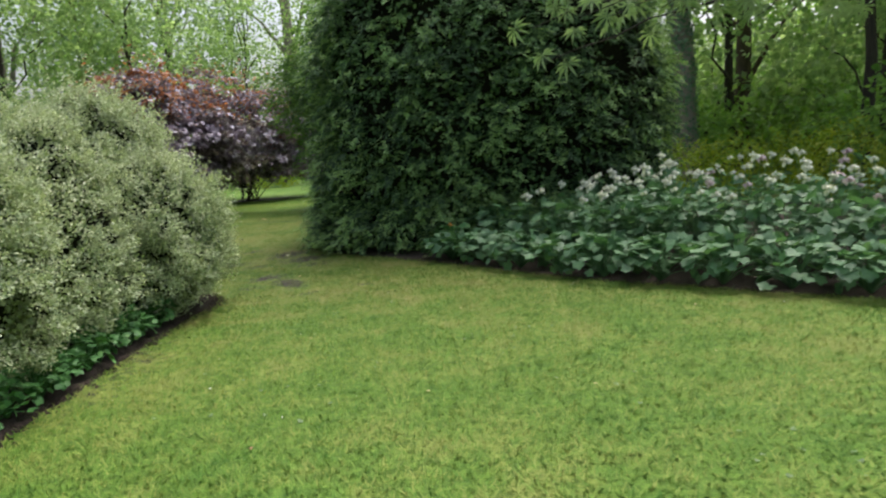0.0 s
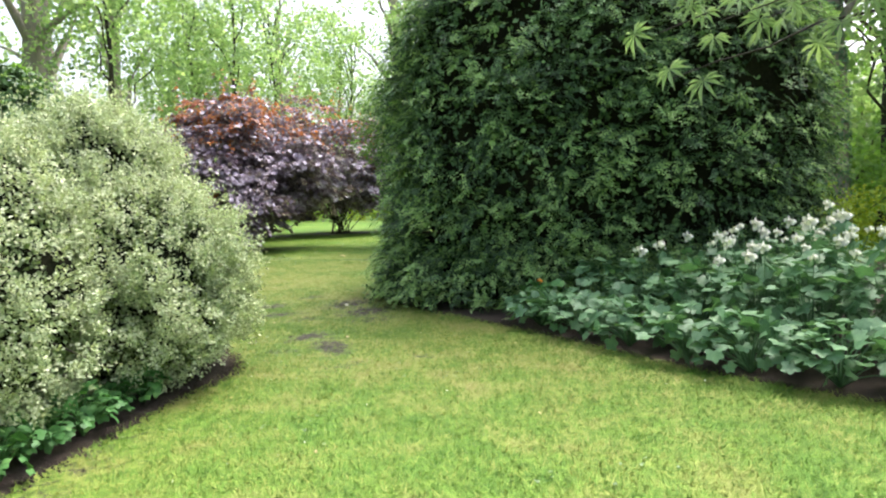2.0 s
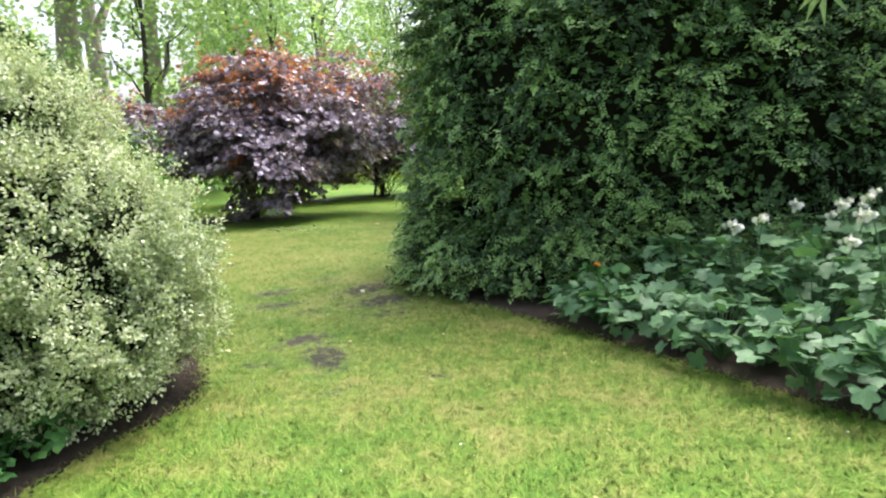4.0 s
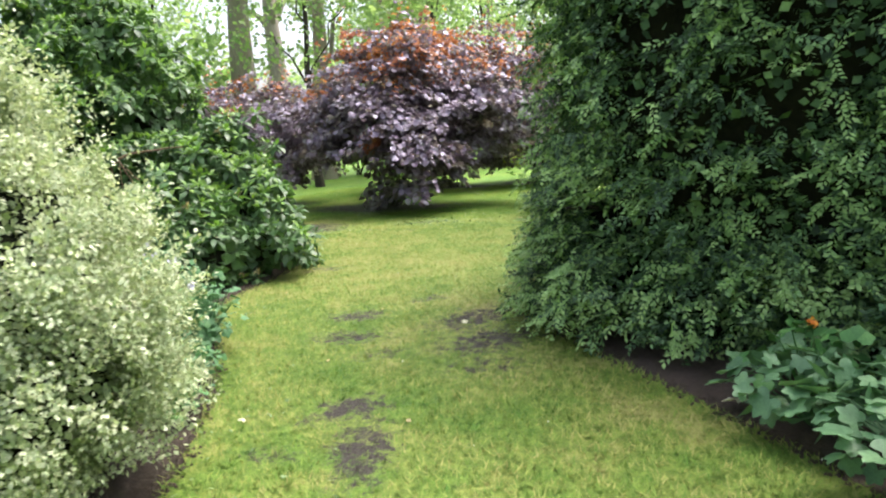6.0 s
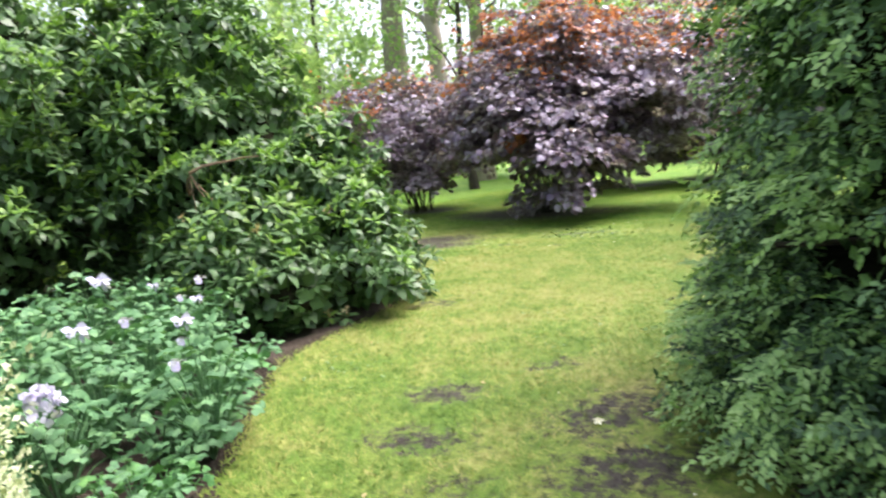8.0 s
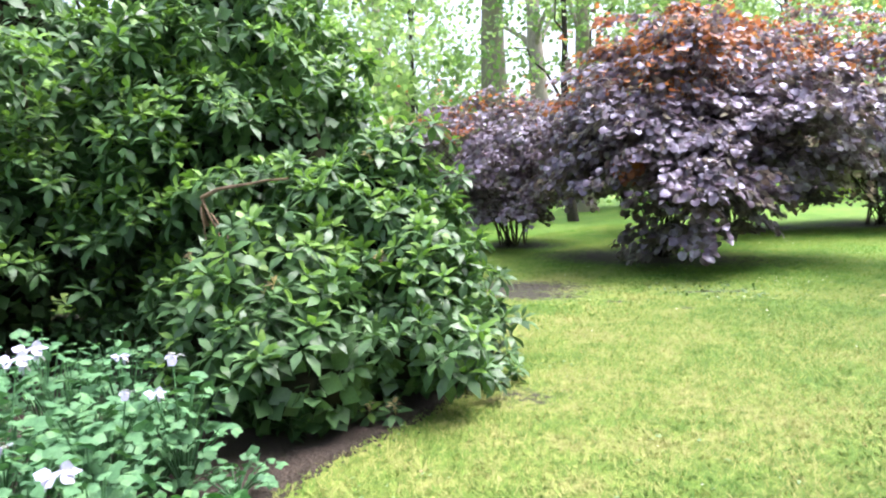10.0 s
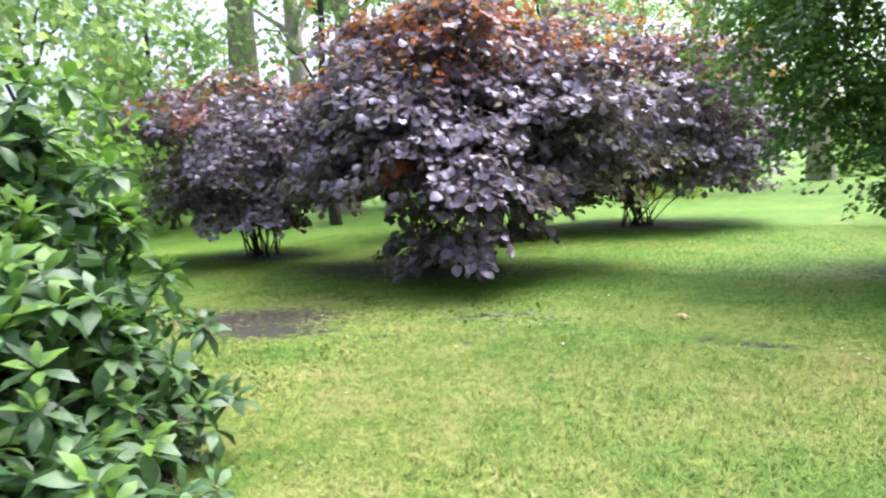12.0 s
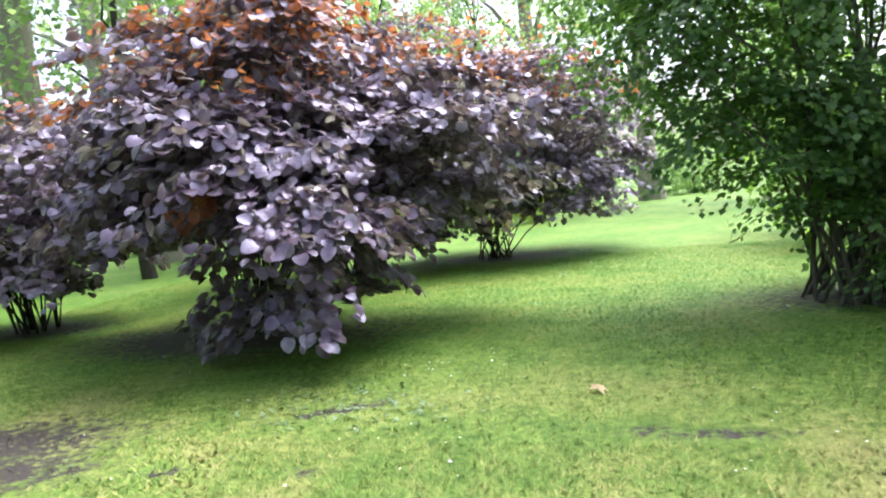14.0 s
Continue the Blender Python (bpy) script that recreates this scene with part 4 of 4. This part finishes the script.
rngc = np.random.default_rng(5)
k = 0
for gy in np.arange(8.5, 10.9, 0.38):
    for gx in np.arange(-6.7, -3.3, 0.42):
        x, y = gx + rngc.uniform(-0.12, 0.12), gy + rngc.uniform(-0.1, 0.1)
        room = min(math.hypot(x - ex, y - ey) for ex, ey in LEFT_EDGE)
        if not inside(BED_LEFT, np.array([x]), np.array([y]))[0] or room < 0.17 or math.hypot(x + 3.45, y - 7.3) < 1.3 or y > 10.2 - 0.3 * (x + 5):
            continue
        k += 1
        low = room < 0.5
        if low and k % 3 == 0:
            bed_plant(x, y, 0.22, 0.3, 440 + k, (), 0, 60, "cover", 0.075, "low bright green leafy edging plant", "edging plants", "edging_plant")
        else:
            bed_plant(x, y, 0.3 if low else min(0.75, 0.35 + room * 0.28), 0.3, 440 + k, ("mauve",), 1 if (not low and k % 5 == 0) else 0, 80, "blue_leaf", 0.085, "blue-green bushy columbine with pale mauve flowers", "columbines", "columbine", 0.12)
for k, (x, y) in enumerate(((-5.6, 10.45), (-4.5, 9.75), (-5.2, 9.45), (-4.05, 9.5), (-5.55, 10.1))):
    bed_plant(x, y, 0.58, 0.28, 480 + k, ("mauve",), 2 if k < 2 else 1, 80, "blue_leaf", 0.085, "blue-green bushy columbine with pale mauve flowers", "columbines", "columbine", 0.12)
for j in range(11):
    at = along([q for q in LEFT_EDGE if 8.4 < q[1] < 10.9], 0.15 + j * 0.29)
    if at is None:
        break
    x, y, nx, ny = at
    bed_plant(x + nx * 0.15, y + ny * 0.15, 0.15 + 0.05 * (j % 3), 0.2, 700 + j, (), 0, 50, "blue_leaf" if j % 3 else "cover", 0.07, "low blue-green leafy edging plant", "edging plants", "edging_plant")
phlox = bed_plant(-3.95, 8.72, 0.5, 0.16, 499, (), 0, 30, "blue_leaf", 0.08, "upright perennial with one large pale lilac bloom", "", "lilac_perennial")
ob = part("flower_head", flower_head(150, "mauve", 9, 0.14), phlox)
ob.location = (0, 0, 0.56)
for k in range(12):
    y = 4.2 + k * 0.23
    bed_plant(-2.9 - 0.04 * math.sin(k * 2.1), y, 0.2 + 0.04 * (k % 3), 0.19, 550 + k, (), 0, 60, "cover", 0.08, "low fresh green edging plant on bare soil", "edging plants", "edging_plant")


# overhanging boughs with large palmate leaves
def palmate_tree(x, y, seed):
    rng = np.random.default_rng(seed)
    root = thing("palmate_leaved_tree", x, y, 0, "tree with large pale green palmate leaves on arching boughs", "tree")
    v, f = tube(bow((0, 0, -0.05), (-0.4, 0.2, 7.0), 0.0, 9, rng, 0.05), np.linspace(0.16, 0.06, 9), 10)
    part("trunk", mesh_of("trunk", v, f, [MAT["stem"]], smooth=True), root)
    shared = [mesh_of("leaf", *lobed_leaf(9, 280, w, dr), [MAT["maple"]]) for w, dr in ((0.085, 0.3), (0.09, 0.42))]
    ends = [(1.3, 9.2, 2.35), (1.15, 9.0, 2.75), (1.45, 9.0, 3.1), (1.8, 9.3, 2.9), (2.15, 9.1, 2.85), (2.3, 9.0, 3.2), (2.75, 9.1, 2.9), (3.2, 9.2, 3.0), (1.7, 9.4, 3.6), (2.6, 9.4, 3.6), (3.5, 9.0, 3.4), (3.9, 9.2, 2.7), (4.4, 9.1, 3.1), (4.8, 9.6, 3.6), (5.3, 9.4, 2.9), (5.9, 9.0, 3.3), (4.2, 9.8, 4.0), (3.0, 9.6, 4.2)]
    for ex, ey, ez in ends:
        ez += 0.12
        line = bow((-0.1, 0.05, ez + 0.9), (ex - x, ey - y, ez), 0.3, 12, rng, 0.03)
        v, f = tube(line, np.linspace(0.035, 0.005, 12), 5)
        bough = part("bough", mesh_of("bough", v, f, [MAT["stem"]], smooth=True), root)
        for j in range(5):
            k = 11 if j == 0 else int(rng.integers(7, 12))
            q = line[k] + rng.normal(size=3) * np.array([0.16, 0.12, 0.1])
            ob = part("leaf", shared[int(rng.integers(2))], bough)
            hang = Vector((rng.normal() * 0.45 - 0.25, rng.normal() * 0.3 - 0.35, -0.75)).normalized()
            face = Vector((rng.normal() * 0.3 - 0.3, rng.normal() * 0.3 - 0.6, 0.75))
            side = hang.cross(face).normalized()
            turn = Matrix((side, hang, side.cross(hang))).transposed().to_4x4()
            ob.matrix_local = Matrix.Translation(q) @ turn @ Matrix.Diagonal((*[rng.uniform(0.19, 0.27)] * 3, 1))
    return root


palmate_tree(6.6, 10.0, 71)

# ---------------------------------------------------------------- trees
def tree_mesh(seed, high, trunk_r, crown_r, crown_base, n, mat, bark, leaf=(0.16, 0.28), name="woodland_tree", label="tall woodland tree with a light green crown", x=0, y=0, ivy=0.0):
    rng = np.random.default_rng(seed)
    root = thing(name, x, y, 0, label, "tree", "woodland trees")
    lean = rng.normal(size=2) * 0.02 * high
    line = bow((0, 0, -0.1), (lean[0], lean[1], high * 0.85), 0, 9, rng, 0.05)
    rad = trunk_r * (1.0 - 0.8 * np.linspace(0, 1, 9))
    rad[0] *= 1.35
    v, f = tube(line, rad, 12)
    trunk = part("trunk", mesh_of("trunk", v, f, [MAT[bark]], smooth=True), root)
    lo = []
    for k in range(9):
        a = k * 2.4 + rng.uniform(-0.3, 0.3)
        z = crown_base + (high - crown_base) * (0.1 + 0.85 * k / 8)
        r = crown_r * (0.35 + 0.35 * math.sin(math.pi * (0.2 + 0.75 * k / 8)))
        c = np.array([math.cos(a), math.sin(a)]) * crown_r * 0.55 * (1 - 0.5 * k / 8)
        lo.append((c[0], c[1], z, r, r, r * 0.62))
        p0 = line[min(8, max(1, int(z / high * 8)))]
        v, f = tube(bow(p0 - np.array([0, 0, 0.6]), (c[0], c[1], z), 0.4, 6, rng, 0.1), np.linspace(trunk_r * 0.3, 0.02, 6), 6)
        part("limb", mesh_of("limb", v, f, [MAT[bark]], smooth=True), trunk)
    p, q = shell(lo, n, rng, 0.7, 0.15, 0.8, 0.5)
    pos, d, up = sprigs(p, q, 9, 0.9, rng, 0.0, 0.7)
    v, f = leaves(simple_leaf(0.42), pos, d, up, rng.uniform(*leaf, len(pos)))
    part("crown", mesh_of("crown", v, f, [MAT[mat]]), root, kind="stuff")
    if ivy:
        t = rng.random(2600)
        a = rng.uniform(0, 6.28, 2600)
        z = t * ivy
        o = np.stack([np.cos(a), np.sin(a), np.zeros(2600)], 1)
        base = np.stack([np.interp(z, line[:, 2], line[:, 0]), np.interp(z, line[:, 2], line[:, 1]), z], 1)
        pos = base + o * (np.interp(z, line[:, 2], rad) + rng.uniform(0.0, 0.06, 2600))[:, None]
        v, f = leaves(broad_leaf(0.45), pos, unit(o * 0.3 + np.array([0, 0, -1.0]) + rng.normal(size=(2600, 3)) * 0.3), o, rng.uniform(0.05, 0.1, 2600))
        part("ivy", mesh_of("ivy", v, f, [MAT["ivy"]]), root, "climbing ivy leaves", "stuff")
    return root


big = tree_mesh(81, 19, 0.62, 5.5, 8.5, 280, "wood_leaf", "bark", label="tall grey-barked woodland tree with a light green crown", x=-19.6, y=27.24)
second = tree_mesh(82, 17, 0.47, 4.5, 7.5, 240, "wood_leaf", "bark", label="straight grey-barked woodland tree with a high crown", x=-19.3, y=31.76)
ivied = tree_mesh(83, 16, 0.34, 4.5, 5.5, 300, "dark_leaf", "bark", label="woodland tree with ivy climbing its trunk", x=6.5, y=18.6, ivy=6.0)
slim = tree_mesh(84, 13, 0.14, 3.2, 3.2, 520, "wood_leaf", "stem", (0.13, 0.23), label="slender young woodland tree with bright green leaves", x=-13.5, y=38)
dusky = tree_mesh(85, 16, 0.3, 4.5, 4.5, 300, "dark_leaf", "brown_bark", label="brown-trunked woodland tree with dense dark foliage", x=9.8, y=23)


def plant_copies(src, places, seed, size=1.0):
    rng = np.random.default_rng(seed)
    for x, y in places:
        ob = copy_thing(src, pose(x, y, 0, 0, 0, rng.uniform(0, 360)))
        ob.scale = [size * rng.uniform(0.85, 1.15)] * 3


plant_copies(big, [(-28, 40), (-10, 52), (4, 58), (-40, 30), (-33, 12), (-20, -12)], 1)
plant_copies(second, [(-27.75, 28.34), (-16, 44), (-4, 47), (12, 44), (-30, 22)], 2)
plant_copies(slim, [(-15.5, 33), (-17, 36), (-22, 42), (-11, 42), (-6.5, 40), (1, 40), (-25, 28), (-21, 21), (-16, 27), (-13, 31), (-18, 19), (-22, 15), (8, 36), (-14, 50), (9.5, 15.5), (11.5, 18.5), (8.8, 21.5), (13, 15), (14, 21)], 3)
plant_copies(dusky, [(16, 26), (20, 20), (15, 10), (18, 2), (8, 27), (-14, -2), (-17, 8), (-13, -14), (2, -16), (14, -10)], 4)

# undergrowth between the trunks
bush = green_shrub(-19, 40, [(-19, 40, 1.6, 2.6, 2.2, 1.7), (-17.2, 40.3, 1.1, 1.6, 1.4, 1.2)], 340, 91, "rounded light green undergrowth bush under trees", 0.1, "wood_leaf", (0.13, 0.23), 0.03, 6, "undergrowth_bush", per=10)
dark_bush = green_shrub(12, 21, [(12, 21, 1.3, 2.6, 2.2, 1.4), (13.5, 21.3, 1.1, 1.6, 1.4, 1.1)], 310, 92, "dark green undergrowth bush in woodland shade", 0.1, "dark_leaf", (0.13, 0.22), 0.03, 6, "undergrowth_bush", per=10)
lime_bush = green_shrub(5.6, 16.6, [(5.6, 16.6, 0.6, 1.0, 0.8, 0.65), (6.7, 16.5, 0.65, 0.9, 0.8, 0.7)], 330, 93, "low lime-yellow shrub beyond the flower bed", 0.05, "lime", (0.05, 0.09), 0.01, 4, "lime_shrub", 0.4)
plant_copies(lime_bush, [(8.0, 15.6), (-12, 37), (-9, 36.5)], 5)
plant_copies(bush, [(-24, 36), (-28, 31), (-14, 47), (-8, 48), (-2, 52), (-32, 26), (-23, 17), (-27, 20), (3, 47), (12, 36), (16, 34), (9, 33), (20, 30), (-19, 34.5), (-31, 36), (-12, 55), (-36, 18)], 6)
plant_copies(dark_bush, [(8, 22), (10, 15), (15, 15), (14, 6), (7, 30), (3, 26), (17, 22), (9, 40), (-13, 12), (-15, 17), (-14, 6), (-13, 0), (-8.5, 5.5), (-8, 2), (-9, -1.5), (9, 8), (9.5, 3.5), (-8, -12), (6, -12), (13, -4), (11, 26)], 7)
plant_copies(dark_bush, [(0.8, 24.5), (-0.4, 26.5), (2.4, 22.8)], 10, 1.2)
plant_copies(bush, [(-22, 26), (14, 24), (9.8, 25.5), (17, 29), (12.5, 31), (8, 34)], 8, 1.6)
plant_copies(bush, [(14, 38), (20, 36), (10, 42), (24, 28), (19, 42), (22, 20)], 9, 2.2)


def far_woods():
    """A ring of distant woodland round the garden."""
    rng = np.random.default_rng(99)
    n = 6000
    a = rng.uniform(0, 6.28, n)
    r = rng.uniform(62, 78, n)
    x, y = r * np.cos(a) - 4, r * np.sin(a) + 12
    top = 8.0 + 2.0 * np.sin(a * 9) + 2.0 * np.sin(a * 23 + 1) + 1.5 * np.sin(a * 41)
    z = rng.random(n) ** 0.9 * top
    p = np.stack([x, y, z], 1)
    q = unit(np.stack([-np.cos(a), -np.sin(a), np.full(n, 0.4)], 1) + rng.normal(size=(n, 3)) * 0.4)
    pos, d, up = sprigs(p, q, 9, 1.8, rng, 0.0, 0.8)
    v, f = leaves(simple_leaf(0.45), pos, d, up, rng.uniform(0.4, 0.8, len(pos)))
    me = mesh_of("far_woods", v, f, [MAT["wood_leaf"]])
    tagged(new("far_woods", me), "distant light green woodland round the garden", "woodland", kind="stuff")


far_woods()


# ---------------------------------------------------------------- small things
def scattered(name, n, area, template, size, mat, label, category, seed, high=0.02, flat=0.15, clump=0):
    """Small flat bits strewn over a stretch of lawn."""
    rng = np.random.default_rng(seed)
    x0, x1, y0, y1 = area
    x, y = rng.uniform(x0, x1, n), rng.uniform(y0, y1, n)
    if clump:
        c = rng.integers(0, clump, n)
        x, y = x[c] + rng.normal(size=n) * 0.25, y[c] + rng.normal(size=n) * 0.25
    ok = ~inside(BED_LEFT, x, y) & ~inside(BED_RIGHT, x, y)
    x, y = x[ok], y[ok]
    m = len(x)
    a = rng.uniform(0, 6.28, m)
    d = np.stack([np.cos(a), np.sin(a), rng.normal(size=m) * flat], 1)
    up = unit(np.array([0, 0, 1.0]) + rng.normal(size=(m, 3)) * flat)
    v, f = leaves(template, np.stack([x, y, np.full(m, high)], 1), d, up, rng.uniform(0.6, 1.2, m) * size)
    tagged(new(name, mesh_of(name, v, f, [MAT[mat]])), label, category, kind="stuff")


scattered("daisies", 260, (-9.5, -1.5, 15.5, 25), lobed_leaf(5, 300, 0.3, 0.0), 0.014, "white", "tiny white daisies in the lawn", "flowers", 201, 0.035, 0.2, 22)
scattered("lawn_weeds", 700, (-8, 3.5, 3.0, 18), ROUND, 0.03, "weed", "small round-leaved weeds growing in the lawn", "weeds", 202, 0.014, 0.25, 60)
scattered("dry_leaves", 90, (-8.5, 3.0, 3.5, 18), broad_leaf(0.35, 0.1), 0.032, "seed", "fallen dry brown leaves on the lawn", "leaves", 203, 0.016, 0.25)
scattered("pale_petals", 90, (-8.5, 3.0, 4.0, 18), broad_leaf(0.4, 0.1), 0.016, "white", "small pale fallen petals on the lawn", "petals", 204, 0.018, 0.3)


def fallen_leaf(x, y, z, size, mat, label, turn, seed):
    v, f = leaves(lobed_leaf(5, 240, 0.3, 0.2), [(0, 0, 0)], [(1, 0, 0.1)], [(0, -0.3, 1)], size)
    ob = new("fallen_leaf", mesh_of("fallen_leaf", v, f, [MAT[mat]]))
    ob.matrix_world = pose(x, y, z, 0, 0, turn)
    return tagged(ob, label, "leaf")


fallen_leaf(-0.32, 9.6, 0.06, 0.11, "cream", "large cream-coloured leaf lying at the bed edge", 200, 1)
fallen_leaf(-2.5, 10.78, 0.025, 0.045, "cream", "pale fallen leaf on worn earth", 40, 2)
fallen_leaf(-4.45, 17.4, 0.035, 0.1, "seed", "orange-brown fallen leaf on the grass", 80, 3)
fallen_leaf(-2.84, 8.56, 0.025, 0.035, "cream", "pale fallen leaf on the grass", 120, 4)


def soil_crumbs(line, n, seed, label):
    """Crumbs of earth and chips along a bed's edge."""
    rng = np.random.default_rng(seed)
    pts = np.array(line)
    k = rng.integers(0, len(pts) - 1, n)
    t = rng.random(n)[:, None]
    p = pts[k] * (1 - t) + pts[k + 1] * t + rng.normal(size=(n, 2)) * 0.035
    tv = np.array([(1, 0, 0), (-0.6, 0.8, 0), (-0.5, -0.9, 0), (0.1, 0, 0.8)])
    tf = np.array([(0, 1, 3), (1, 2, 3), (2, 0, 3)])
    a = rng.uniform(0, 6.28, n)
    d = np.stack([np.cos(a), np.sin(a), np.zeros(n)], 1)
    v, f = leaves((tv, tf), np.column_stack([p, np.full(n, 0.003)]), d, np.tile([0, 0, 1.0], (n, 1)), rng.uniform(0.006, 0.02, n))
    tagged(new("soil_crumbs", mesh_of("soil_crumbs", v, f, [MAT["litter"]])), label, "soil", kind="stuff")


soil_crumbs([q for q in LEFT_EDGE if 3 < q[1] < 14], 2600, 211, "loose crumbs of earth along the shrub border")
soil_crumbs([q for q in RIGHT_EDGE if 5.5 < q[1] < 13], 2600, 212, "loose crumbs of earth along the flower border")
scattered("patch_weeds", 160, (-6.7, -5.4, 16.85, 17.5), ROUND, 0.045, "weed", "pale low weeds round a worn patch in the lawn", "weeds", 205, 0.016, 0.35, 9)
